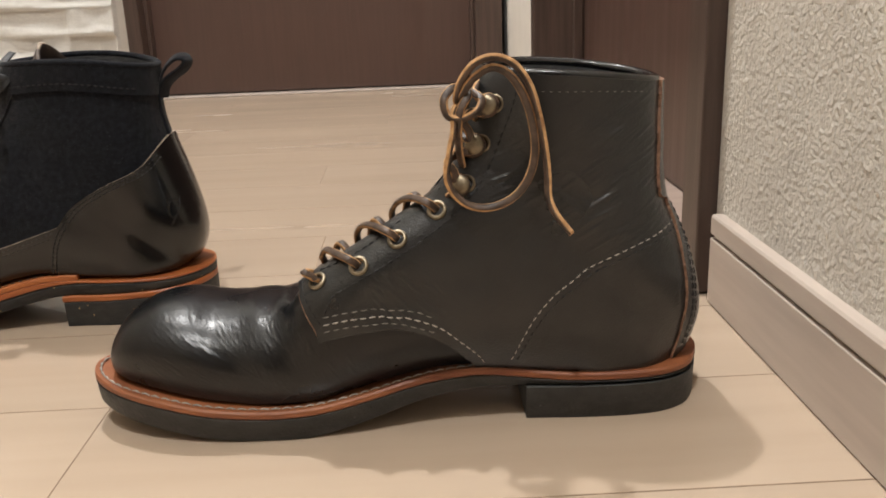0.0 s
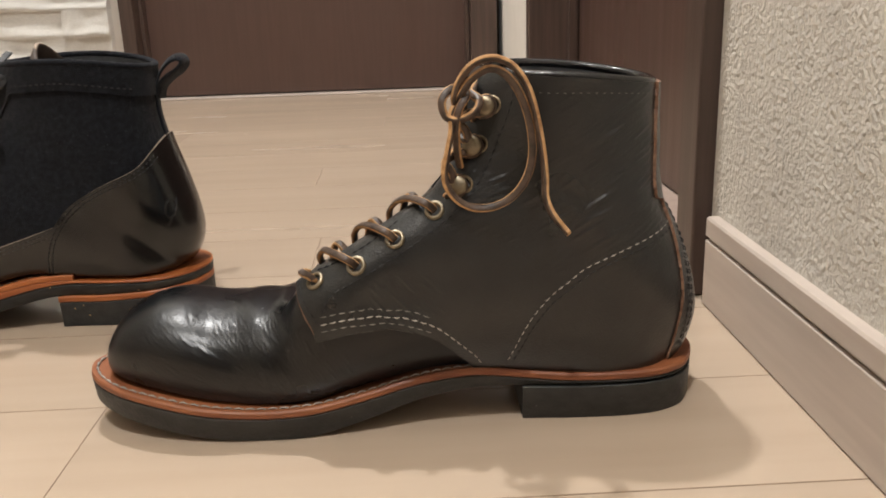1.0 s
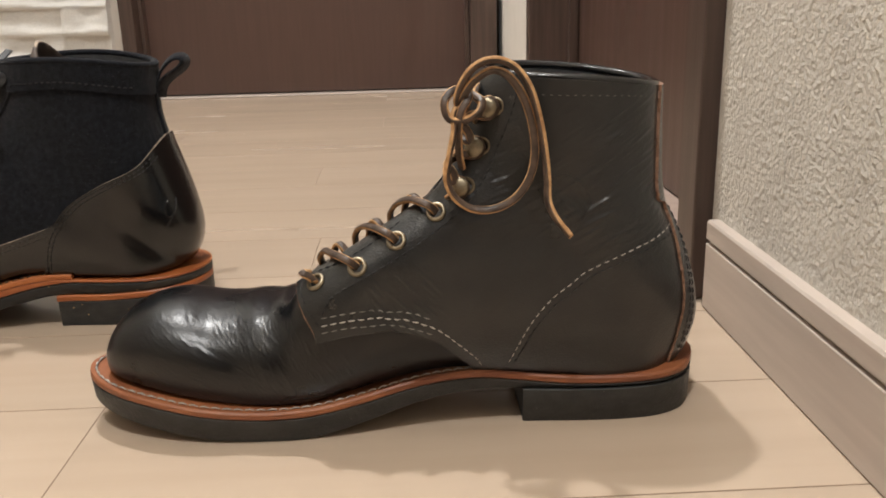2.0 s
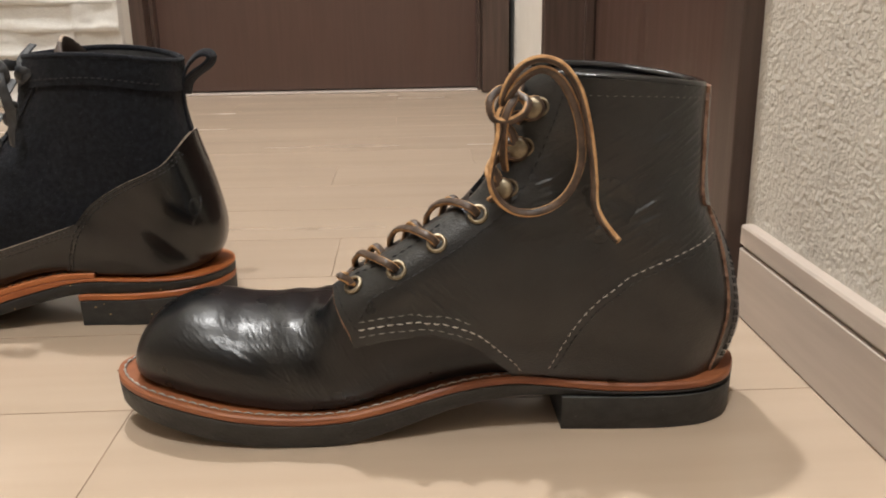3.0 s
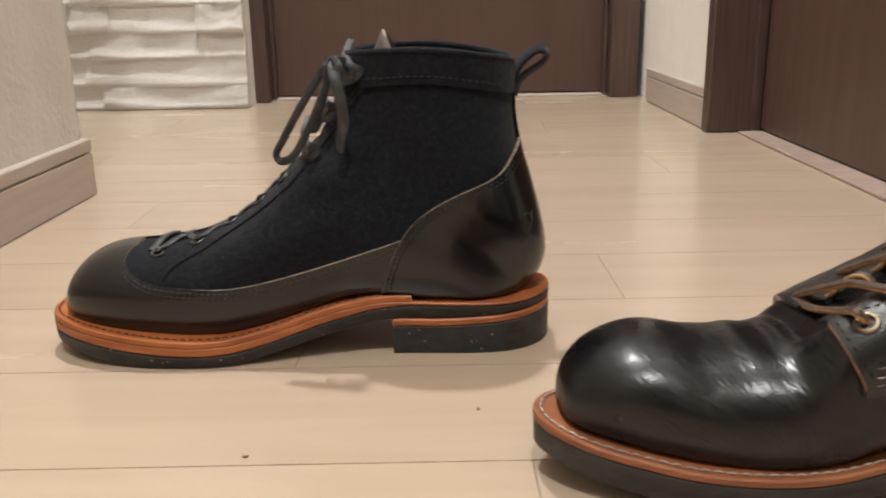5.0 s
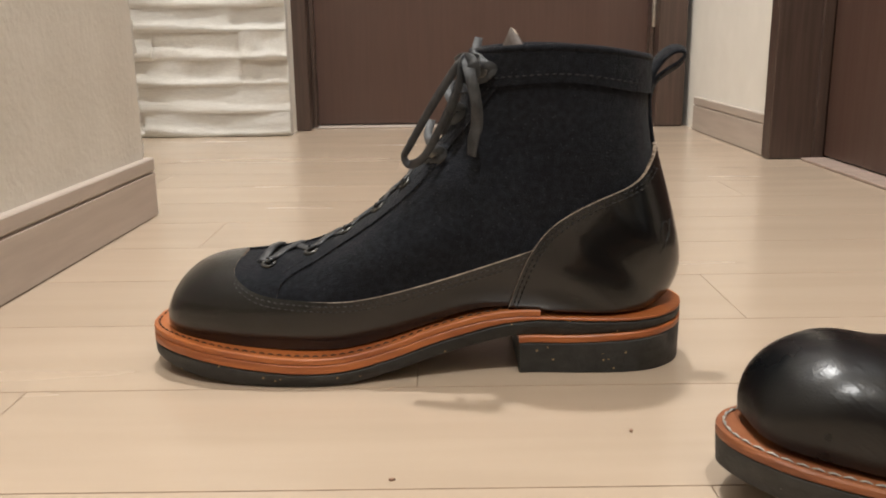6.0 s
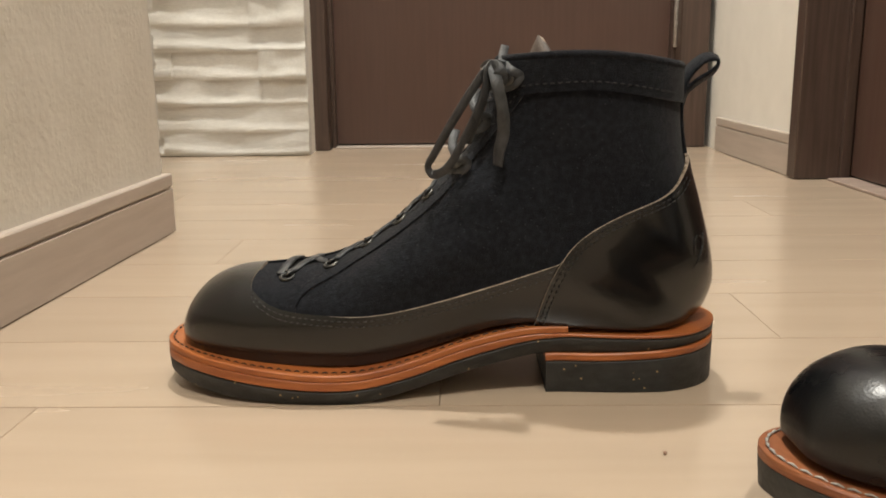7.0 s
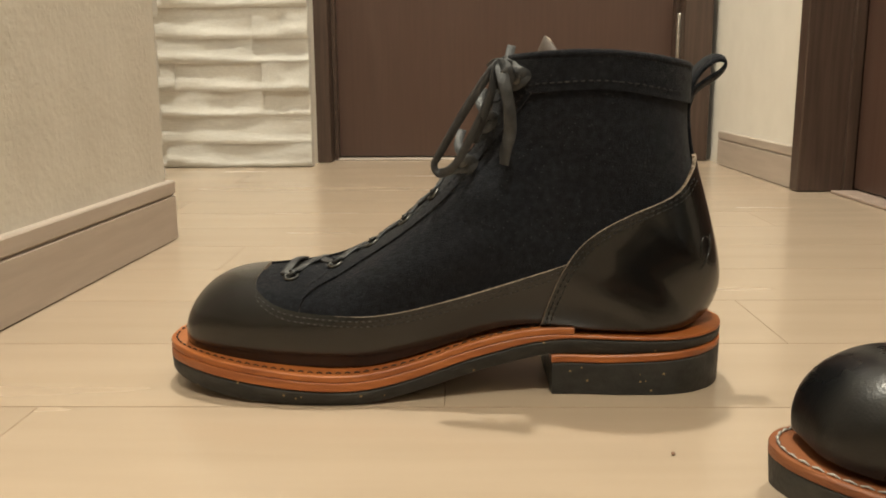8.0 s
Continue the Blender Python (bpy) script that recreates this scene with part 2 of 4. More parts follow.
def sweep(points, profile, side=(0, -1, 0), closed=False, bm=None, taper=None, mats=None, twist=None):
    """A tube along points; profile: (a, b) pairs, a along the binormal, b along the side direction."""
    bm = bm or bmesh.new()
    p = [Vector(q) for q in points]
    n = len(p)
    rings = []
    ref = Vector(side).normalized()
    rings_side = None
    for i in range(n):
        if closed:
            tan = p[(i + 1) % n] - p[i - 1]
        else:
            tan = p[min(i + 1, n - 1)] - p[max(i - 1, 0)]
        tan.normalize()
        s = ref - tan * ref.dot(tan)
        if s.length < 0.15:
            s = rings_side - tan * rings_side.dot(tan) if rings_side else tan.orthogonal()
        s.normalize()
        rings_side = s
        if twist is not None:
            s = Matrix.Rotation(twist[i], 3, tan) @ s
        c = tan.cross(s)
        k = taper[i] if taper is not None else 1
        rings.append([bm.verts.new(p[i] + (c * a + s * b) * k) for a, b in profile])
    m = len(profile)
    for i in range(n if closed else n - 1):
        for j in range(m):
            f = bm.faces.new((rings[i][j], rings[i][(j + 1) % m], rings[(i + 1) % n][(j + 1) % m], rings[(i + 1) % n][j]))
            if mats:
                f.material_index = mats[j]
    if not closed:
        for ring, flip in ((rings[0], True), (rings[-1], False)):
            f = bm.faces.new(ring[::-1] if not flip else ring)
            if mats:
                f.material_index = max(mats)
    bmesh.ops.recalc_face_normals(bm, faces=bm.faces)
    return bm


def round_profile(r, n=10, flat=1.0):
    return [(r * math.cos(2 * math.pi * i / n), r * flat * math.sin(2 * math.pi * i / n)) for i in range(n)]


def strap_profile(w, t):
    """A flat strap, w wide, t thick, with softened corners."""
    a, b, c = w / 2, t / 2, min(w, t) * 0.22
    return [(-a + c, -b), (a - c, -b), (a, -b + c), (a, b - c), (a - c, b), (-a + c, b), (-a, b - c), (-a, -b + c)]


STRAP_MATS = [0, 0, 1, 1, 0, 0, 1, 1]


# ---------------------------------------------------------------- boots: shared building
def boot_upper(keys, shift, folds, crown, slim=0.0, sag=0.0, rings=150, half=34):
    """Lofts the upper through sections from an outer point A to an inner point B; returns the bmesh and its last ring."""
    rows = smooth_path(keys, rings)
    bm = bmesh.new()
    loops = []
    for k, (xa, za, xb, zb, wide, foot, back, p, tm) in enumerate(rows):
        back, foot, wide = min(max(back, 0), 1), max(foot, 0.0), max(wide, 1)
        near, far = [], []
        for j in range(half + 1):
            t = (1 - math.cos(math.pi * j / half)) / 2
            if t > tm:
                u, q = (t - tm) / (1 - tm), min(p, 2.4)
                w = wide * max(0.0, 1 - u ** p) ** (1 / p)
                v = wide * max(0.0, 1 - u ** q) ** (1 / q)
            else:
                u = (tm - t) / tm
                w = (1 - back) * (foot + (wide - foot) * (1 - u * u)) + back * wide * max(0.0, 1 - u ** p) ** (1 / p)
                v = w
            v *= 1 - slim * max(0.0, 1 - 5 * k / rings)
            x, z = xa + (xb - xa) * t - shift, za + (zb - za) * t
            z += crown * math.sin(math.pi * t) * max(0.0, 1 - (rings - 1 - k) / (rings * 0.2)) ** 2
            # the throat sinks between the two facings, deepest towards the far one
            dip_near = sag * min(max((p - 2.8) / 1.2, 0), 1) * min(max((28 - w) / 16, 0), 1) if t > tm else 0
            dip_far = sag * min(max((p - 2.8) / 1.2, 0), 1) * min(max((t - tm) / (1 - tm) * 1.8 - 0.7, 0), 1) if t > tm else 0
            dx, dz = (xa - xb) / math.hypot(xa - xb, za - zb), (za - zb) / math.hypot(xa - xb, za - zb)
            near.append((x + dx * dip_near, -w, z + dz * dip_near))
            far.append((x + dx * dip_far, v, z + dz * dip_far))
        loop = near + far[-2:0:-1]
        loops.append([bm.verts.new((x / 1000, y / 1000, z / 1000)) for x, y, z in loop])
    n = len(loops[0])
    for i in range(len(loops) - 1):
        for j in range(n):
            quad = (loops[i][j], loops[i][(j + 1) % n], loops[i + 1][(j + 1) % n], loops[i + 1][j])
            bm.faces.new(quad)
    bm.faces.new(loops[0])
    bmesh.ops.remove_doubles(bm, verts=bm.verts, dist=0.00004)
    bmesh.ops.recalc_face_normals(bm, faces=bm.faces)
    bm.normal_update()
    moved = [(v, v.normal * folds(v.co)) for v in bm.verts]
    for v, d in moved:
        v.co += d
    bm.normal_update()
    top = [v.co.copy() for v in loops[-1] if v.is_valid]
    return bm, top


def side_of(curve):
    """Signed distance in the x-z plane from a polyline, as a function of an (n, 2) array."""
    c = np.array(curve, float)
    c = np.vstack([c[0] + (c[0] - c[1]) * 20, c, c[-1] + (c[-1] - c[-2]) * 20])
    a, b = c[:-1], c[1:]
    d = b - a
    ll = (d ** 2).sum(1)

    def f(q):
        r = q[:, None, :] - a[None]
        t = np.clip((r * d[None]).sum(2) / ll, 0, 1)
        away = r - t[..., None] * d[None]
        dist = np.sqrt((away ** 2).sum(2))
        i = dist.argmin(1)
        k = np.arange(len(q))
        cross = d[i, 0] * r[k, i, 1] - d[i, 1] * r[k, i, 0]
        return np.where(cross >= 0, 1, -1) * dist[k, i]
    return f


def cut(bm, field):
    """Cuts the faces of bm along the zero of field, a function of an (n, 3) array."""
    vs = list(bm.verts)
    val = dict(zip(vs, field(np.array([v.co for v in vs]))))
    zero = {v for v in vs if abs(val[v]) < 1e-6}
    for e in list(bm.edges):
        a, b = e.verts
        if a in zero or b in zero or val[a] * val[b] >= 0:
            continue
        t = val[a] / (val[a] - val[b])
        if t < 0.03 or t > 0.97:
            (v := a if t < 0.5 else b).co = a.co.lerp(b.co, t)
            zero.add(v)
            continue
        v = bmesh.utils.edge_split(e, a, t)[1]
        zero.add(v)
        val[v] = 0.0
    for f in list(bm.faces):
        z = [v for v in f.verts if v in zero]
        if len(z) == 2 and not any(set(z) == set(e.verts) for e in f.edges):
            bmesh.utils.face_split(f, z[0], z[1])


def panel(bm, keep, lift, thick):
    """The faces for which keep(centre) holds, lifted off the surface, with a rim (material 1) down to the layer below."""
    bm.normal_update()
    out = bmesh.new()
    made = {}
    low = {}

    def top(v):
        if v not in made:
            made[v] = out.verts.new(v.co + v.normal * lift)
        return made[v]
    kept = [f for f in bm.faces if keep(f.calc_center_median())]
    inside = set(kept)
    for f in kept:
        out.faces.new([top(v) for v in f.verts]).smooth = True
    for f in kept:
        for lp in f.loops:
            e = lp.edge
            if sum(g in inside for g in e.link_faces) == 1 and thick > 0:
                a, b = lp.vert, lp.link_loop_next.vert
                for v in (a, b):
                    if v not in low:
                        low[v] = out.verts.new(v.co + v.normal * (lift - thick))
                a2, b2 = out.verts.new(made[a].co), out.verts.new(made[b].co)
                g = out.faces.new((b2, a2, low[a], low[b]))
                g.material_index = 1
    bmesh.ops.recalc_face_normals(out, faces=[f for f in out.faces if f.material_index == 1])
    return out


def surface(bm):
    from mathutils.bvhtree import BVHTree
    tree = BVHTree.FromBMesh(bm)

    def near(x, z, lift=0.0, far=False):
        """The place and normal on the boot's side at local x, z."""
        s = 1 if far else -1
        hit, normal, _, _ = tree.ray_cast(Vector((x, 0.3 * s, z)), Vector((0, -s, 0)))
        if hit is None:
            return None
        if normal.y * s < 0:
            normal = -normal
        return hit + normal * lift, normal
    return near


def stitch_row(bm, spots, length=0.0028, gap=0.0012, size=0.00045, material_index=0):
    """Small raised stitches along a run of (place, normal)."""
    pts = np.array([list(p) for p, _ in spots])
    nrm = np.array([list(q) for _, q in spots])
    d = np.r_[0, np.cumsum(np.linalg.norm(np.diff(pts, axis=0), axis=1))]
    s = 0.0
    while s + length < d[-1]:
        at = [Vector([np.interp(s + length * u, d, pts[:, i]) for i in range(3)]) for u in (0, 0.5, 1)]
        nn = Vector([np.interp(s + length / 2, d, nrm[:, i]) for i in range(3)]).normalized()
        tan = (at[2] - at[0]).normalized()
        c = tan.cross(nn)
        ring = []
        for q, up, w in ((at[0], -0.2, 0.55), (at[1], 0.75, 1.0), (at[2], -0.2, 0.55)):
            ring.append([bm.verts.new(q + c * size * w * a + nn * size * (up + b)) for a, b in ((-1, 0), (0, 0.6), (1, 0), (0, -0.6))])
        for i in range(2):
            for j in range(4):
                f = bm.faces.new((ring[i][j], ring[i][(j + 1) % 4], ring[i + 1][(j + 1) % 4], ring[i + 1][j]))
                f.material_index = material_index
        s += length + gap
    return bm


def spots_along(near, curve, lift=0.0, n=120):
    out = []
    for x, z in even_path(smooth_path(curve, n), 0.0012):
        h = near(x, z, lift)
        if h:
            out.append(h)
    return out


def outline(table, n=72):
    """The closed plan outline of a sole from rows of x and half-widths near and far."""
    t = smooth_path(table, n)
    t[:, 1:] = np.maximum(t[:, 1:], 0)
    return t


def slab(table, top, bottom, inset=0.0, bevel=0.0012, x_from=None, x_to=None, low_inset=0.0):
    """A layer of a sole between two heights given as functions of x."""
    rows = [(x, max(a - inset, 0.0004), max(b - inset, 0.0004)) for x, a, b in outline(table)]
    x_lo, x_hi = rows[0][0] + inset, rows[-1][0] - inset
    mid = [r for r in rows if x_lo < r[0] < x_hi and (x_from is None or r[0] > x_from) and (x_to is None or r[0] < x_to)]
    if x_from is not None:
        xs = [r[0] for r in rows]
        mid.insert(0, (x_from, np.interp(x_from, xs, [r[1] for r in rows]), np.interp(x_from, xs, [r[2] for r in rows])))
    bm = bmesh.new()
    cols = []
    for x, a, b in mid:
        z1, z0 = top(x), bottom(x)
        v = min(bevel, (z1 - z0) * 0.45, a * 0.5)
        ring = []
        li = min(low_inset, a * 0.5)
        for y, z in ((-a + v, z1), (-a, z1 - v), (-a + li, z0 + v), (-a + v + li, z0), (b - v - li, z0), (b - li, z0 + v), (b, z1 - v), (b - v, z1)):
            ring.append(bm.verts.new((x, y, z)))
        cols.append(ring)
    for i in range(len(cols) - 1):
        for j in range(8):
            bm.faces.new((cols[i][j], cols[i][(j + 1) % 8], cols[i + 1][(j + 1) % 8], cols[i + 1][j]))
    bm.faces.new(cols[0])
    bm.faces.new(cols[-1][::-1])
    bmesh.ops.recalc_face_normals(bm, faces=bm.faces)
    for f in bm.faces:
        f.smooth = len(f.verts) == 4
    for e in bm.edges:
        if e.calc_face_angle(0) > 0.7:
            e.smooth = False
    return bm


def curve_of(rows):
    """A smooth function of x through rows of (x, value)."""
    p = smooth_path(rows, 200)
    return lambda x: float(np.interp(x, p[:, 0], p[:, 1]))


def eyelet_mesh(r_out, r_tube, hole=True):
    bm = bmesh.new()
    ring = [(r_out * math.cos(a), r_out * math.sin(a), 0) for a in np.linspace(0, 2 * math.pi, 24, endpoint=False)]
    sweep(ring, round_profile(r_tube, 8), side=(0, 0, 1), closed=True, bm=bm)
    # a closed disc in the ring, its black standing for the hole's shade
    if hole:
        c = bm.verts.new((0, 0, -r_tube * 0.3))
        rim = [bm.verts.new((r_out * math.cos(a), r_out * math.sin(a), -r_tube * 0.3)) for a in np.linspace(0, 2 * math.pi, 16, endpoint=False)]
        for i in range(16):
            bm.faces.new((c, rim[i], rim[(i + 1) % 16])).material_index = 1
    return bm


def lathe(profile, n=20):
    """A solid of revolution about z from (radius, height) pairs."""
    bm = bmesh.new()
    rings = [[bm.verts.new((r * math.cos(2 * math.pi * i / n), r * math.sin(2 * math.pi * i / n), z)) for i in range(n)] for r, z in profile]
    for a, b in zip(rings, rings[1:]):
        for i in range(n):
            bm.faces.new((a[i], a[(i + 1) % n], b[(i + 1) % n], b[i]))
    bm.faces.new(rings[0][::-1])
    bm.faces.new(rings[-1])
    bmesh.ops.recalc_face_normals(bm, faces=bm.faces)
    return bm


def facing_matrix(place, normal, up=(0, 0, 1)):
    z = Vector(normal).normalized()
    x = Vector(up).cross(z)
    x.normalize()
    y = z.cross(x)
    return Matrix.Translation(place) @ Matrix((x, y, z)).transposed().to_4x4()


def mm(rows, shift):
    """Millimetres in the plan to local metres, x shifted."""
    return [((x - shift) / 1000, z / 1000) for x, z in rows]


def fold_line(a, b, depth, width):
    """A soft crease between two points of the side view."""
    f = (np.array(a) / 1000, np.array(b) / 1000, depth / 1000, width / 1000)

    def g(x, z):
        p = np.array((x, z))
        d = f[1] - f[0]
        t = min(max(np.dot(p - f[0], d) / np.dot(d, d), 0), 1)
        r = np.linalg.norm(p - f[0] - t * d)
        return -f[2] * math.exp(-(r / f[3]) ** 2)
    return g


# ---------------------------------------------------------------- structure
def setting(name, bm, mats, label, category="wall", smooth=False):
    return tagged(part(name, bm, mats, None, "", smooth), label, category, kind="structure")


def askew(bm):
    """The left wall runs slightly outwards towards the back of the corridor."""
    bmesh.ops.rotate(bm, verts=bm.verts, cent=(LEFT, LEFT_END, 0), matrix=Matrix.Rotation(radians(-1.7), 3, "Z"))
    return bm


def baseboard(name, x0, y0, x1, y1, normal, label="greige baseboard with a groove near its top edge"):
    """A skirting board from one point to another, its face towards normal: a lower board, a groove and a top lip."""
    along = Vector((x1 - x0, y1 - y0, 0))
    n = Vector((*normal, 0))
    prof = [(0, 0), (BOARD, 0), (BOARD, 0.0435), (BOARD - 0.0006, 0.0442), (BOARD - 0.0030, 0.0442), (BOARD - 0.0030, 0.0468), (BOARD - 0.0006, 0.0468),
            (BOARD, 0.0474), (BOARD, SKIRT - 0.0015), (BOARD - 0.0012, SKIRT), (0, SKIRT)]
    bm = bmesh.new()
    ends = []
    for base in (Vector((x0, y0, 0.0012)), Vector((x1, y1, 0.0012))):
        ends.append([bm.verts.new(base + n * d + Vector((0, 0, h))) for d, h in prof])
    k = len(prof)
    for j in range(k):
        bm.faces.new((ends[0][j], ends[0][(j + 1) % k], ends[1][(j + 1) % k], ends[1][j]))
    bm.faces.new(ends[0])
    bm.faces.new(ends[1][::-1])
    bmesh.ops.recalc_face_normals(bm, faces=bm.faces)
    if name == "baseboard_left":
        askew(bm)
    return setting(name, bm, SKIRTING, label, "baseboard")


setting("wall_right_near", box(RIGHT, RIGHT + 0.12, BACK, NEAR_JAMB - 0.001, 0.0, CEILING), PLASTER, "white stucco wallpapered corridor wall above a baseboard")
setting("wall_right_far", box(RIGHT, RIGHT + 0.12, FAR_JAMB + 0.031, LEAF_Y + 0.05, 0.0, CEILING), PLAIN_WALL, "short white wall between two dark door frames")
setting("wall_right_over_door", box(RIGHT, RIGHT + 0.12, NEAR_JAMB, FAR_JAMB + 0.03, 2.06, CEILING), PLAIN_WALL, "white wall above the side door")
wall_left = setting("wall_left", askew(box(LEFT - 0.12, LEFT, BACK, LEFT_END, 0.0, CEILING)), SOFT_PLASTER, "white stucco wallpapered wall ending at a corner")
setting("wall_alcove_back", box(-1.72, LEFT - 0.121, LEFT_END - 0.12, LEFT_END, 0.0, CEILING), PLAIN_WALL, "plain white wall of the side hall")
setting("wall_alcove_side", box(-1.72, -1.60, LEFT_END + 0.001, LEAF_Y + 0.05, 0.0, CEILING), PLAIN_WALL, "plain white wall closing the side hall")
# the back wall is unseen; its dark colour is added to dim the boots' reflections
setting("wall_back", box(LEFT - 0.12, RIGHT + 0.12, BACK - 0.12, BACK - 0.001, 0.0, CEILING), DARK_WOOD, "unseen wall closing the corridor, coloured dark to darken leather reflections")
setting("wall_end_over_door", box(-0.545, RIGHT - 0.001, LEAF_Y - 0.06, LEAF_Y + 0.05, 2.06, CEILING), PLAIN_WALL, "white wall above the end door")
setting("wall_end_behind", box(-1.75, RIGHT + 0.5, LEAF_Y + 0.06, LEAF_Y + 0.18, 0.0, CEILING), PLAIN_WALL, "plain wall behind the end door")
setting("wall_side_behind", box(RIGHT + 0.13, RIGHT + 0.25, NEAR_JAMB - 0.2, FAR_JAMB + 0.2, 0.0, CEILING), PLAIN_WALL, "plain wall behind the side door")
tagged(part("ceiling", box(-1.75, RIGHT + 0.3, BACK - 0.12, LEAF_Y + 0.2, CEILING, CEILING + 0.1), CEIL, None, "", False), "white papered ceiling with downlights", "ceiling", kind="structure")

baseboard("baseboard_right_near", RIGHT, BACK, RIGHT, NEAR_JAMB - 0.0135, (-1, 0))
baseboard("baseboard_right_far", RIGHT, FAR_JAMB + 0.036, RIGHT, STONE_Y + 0.035, (-1, 0))
baseboard("baseboard_left", LEFT, BACK, LEFT, LEFT_END + BOARD, (1, 0))
baseboard("baseboard_left_end", LEFT - 0.001, LEFT_END, LEFT - 0.7, LEFT_END, (0, 1))


def downlight(x, y):
    root = tagged(new("downlight"), "round white recessed ceiling downlight, lit", "ceiling light", "ceiling downlights")
    root.matrix_basis = pose(x, y, CEILING)
    ring = [(0.062 * math.cos(a), 0.062 * math.sin(a), -0.003) for a in np.linspace(0, 2 * math.pi, 40, endpoint=False)]
    part("trim_ring", sweep(ring, round_profile(0.007, 8), side=(0, 0, 1), closed=True), CEIL, root)
    part("lamp_glass", lathe([(0.001, -0.006), (0.054, -0.006), (0.056, -0.001)], 32), LAMP_GLOW, root)


downlight(-0.33, 1.20)
downlight(-0.15, -0.35)


def door(name, label, width, height, thick):
    """A flush door leaf with its base at the origin, hinged edge at x = 0, face towards -y."""
    root = tagged(new(name), label, "door", kind="structure")
    part("door_leaf", box(0, width, 0, thick, 0.006, height, 0.0012), DARK_WOOD, root, smooth=False)
    return root


# end door with its frame
LEFT_IN, RIGHT_IN = -0.489, 0.184
end_door = door("door_1", "closed dark brown flush wooden door at the corridor end", RIGHT_IN - LEFT_IN - 0.006, 2.02, 0.036)
end_door.matrix_basis = pose(LEFT_IN + 0.003, LEAF_Y, 0)
frame_root = tagged(new("door_frame_1"), "dark brown wooden door frame with a stepped inner edge", "door frame", kind="structure")
for x0, x1, inner in ((-0.527, LEFT_IN, 1), (RIGHT_IN, 0.238, -1)):
    part("jamb", box(x0, x1, LEAF_Y - 0.068, LEAF_Y + 0.05, 0.0012, 2.06, 0.002), DARK_FRAME, frame_root, smooth=False)
    a, b = (x1 + 0.0005, x1 + 0.008) if inner > 0 else (x0 - 0.008, x0 - 0.0005)
    part("door_stop", box(a, b, LEAF_Y - 0.03, LEAF_Y - 0.003, 0.0012, 2.03, 0.001), DARK_FRAME, frame_root, smooth=False)
part("head", box(-0.527, 0.238, LEAF_Y - 0.0675, LEAF_Y + 0.05, 2.0605, 2.09, 0.002), DARK_FRAME, frame_root, smooth=False)
hinge = tagged(new("hinge"), "small satin steel door hinge on the dark frame", "hinge", kind="structure")
hinge.matrix_basis = pose(RIGHT_IN - 0.002, LEAF_Y - 0.034, 0.235)
part("knuckle", lathe([(0.0045, -0.045), (0.005, -0.043), (0.005, 0.043), (0.0045, 0.045)], 12), STEEL, hinge)
tagged(part("threshold_strip", box(LEFT_IN, RIGHT_IN, LEAF_Y - 0.030, LEAF_Y + 0.02, 0.0003, 0.0035, 0.001), SKIRTING, None, "", False), "thin pale strip under the end door", "threshold", kind="structure")

# side door in the right wall
SIDE_X = RIGHT + 0.064
side_door = door("door_2", "closed dark brown flush door in the side wall", FAR_JAMB - NEAR_JAMB - 0.05, 2.02, 0.036)
side_door.matrix_basis = Matrix.Translation((SIDE_X, FAR_JAMB - 0.006, 0)) @ pose(0, 0, 0, 0, 0, -90)
side_root = tagged(new("door_frame_2"), "dark brown wooden frame of the side door", "door frame", kind="structure")
for y0, y1 in ((NEAR_JAMB, NEAR_JAMB + 0.036), (FAR_JAMB, FAR_JAMB + 0.030)):
    part("jamb", box(RIGHT - 0.0125, RIGHT + 0.12, y0, y1, 0.0012, 2.06, 0.0018), DARK_FRAME, side_root, smooth=False)
part("door_stop", box(SIDE_X - 0.016, SIDE_X - 0.003, FAR_JAMB - 0.010, FAR_JAMB - 0.0005, 0.0012, 2.03, 0.001), DARK_FRAME, side_root, smooth=False)
part("head", box(RIGHT - 0.012, RIGHT + 0.1195, NEAR_JAMB, FAR_JAMB + 0.03, 2.0605, 2.09, 0.002), DARK_FRAME, side_root, smooth=False)
tagged(part("threshold", box(RIGHT + 0.030, SIDE_X + 0.05, NEAR_JAMB + 0.037, FAR_JAMB - 0.011, 0.0002, 0.004, 0.0012), THRESHOLD, None, "", False),
       "pale wooden threshold under the side door", "threshold", kind="structure")


# ---------------------------------------------------------------- boot one: plain toe, brown rawhide laces
S1 = 35.0
BOOT1 = tagged(new("boot"), "black leather lace-up work boot, brown rawhide laces, tan welt", "boot", "boots on the floor")
BOOT1.matrix_basis = pose(S1 / 1000, 0.4685, 0)

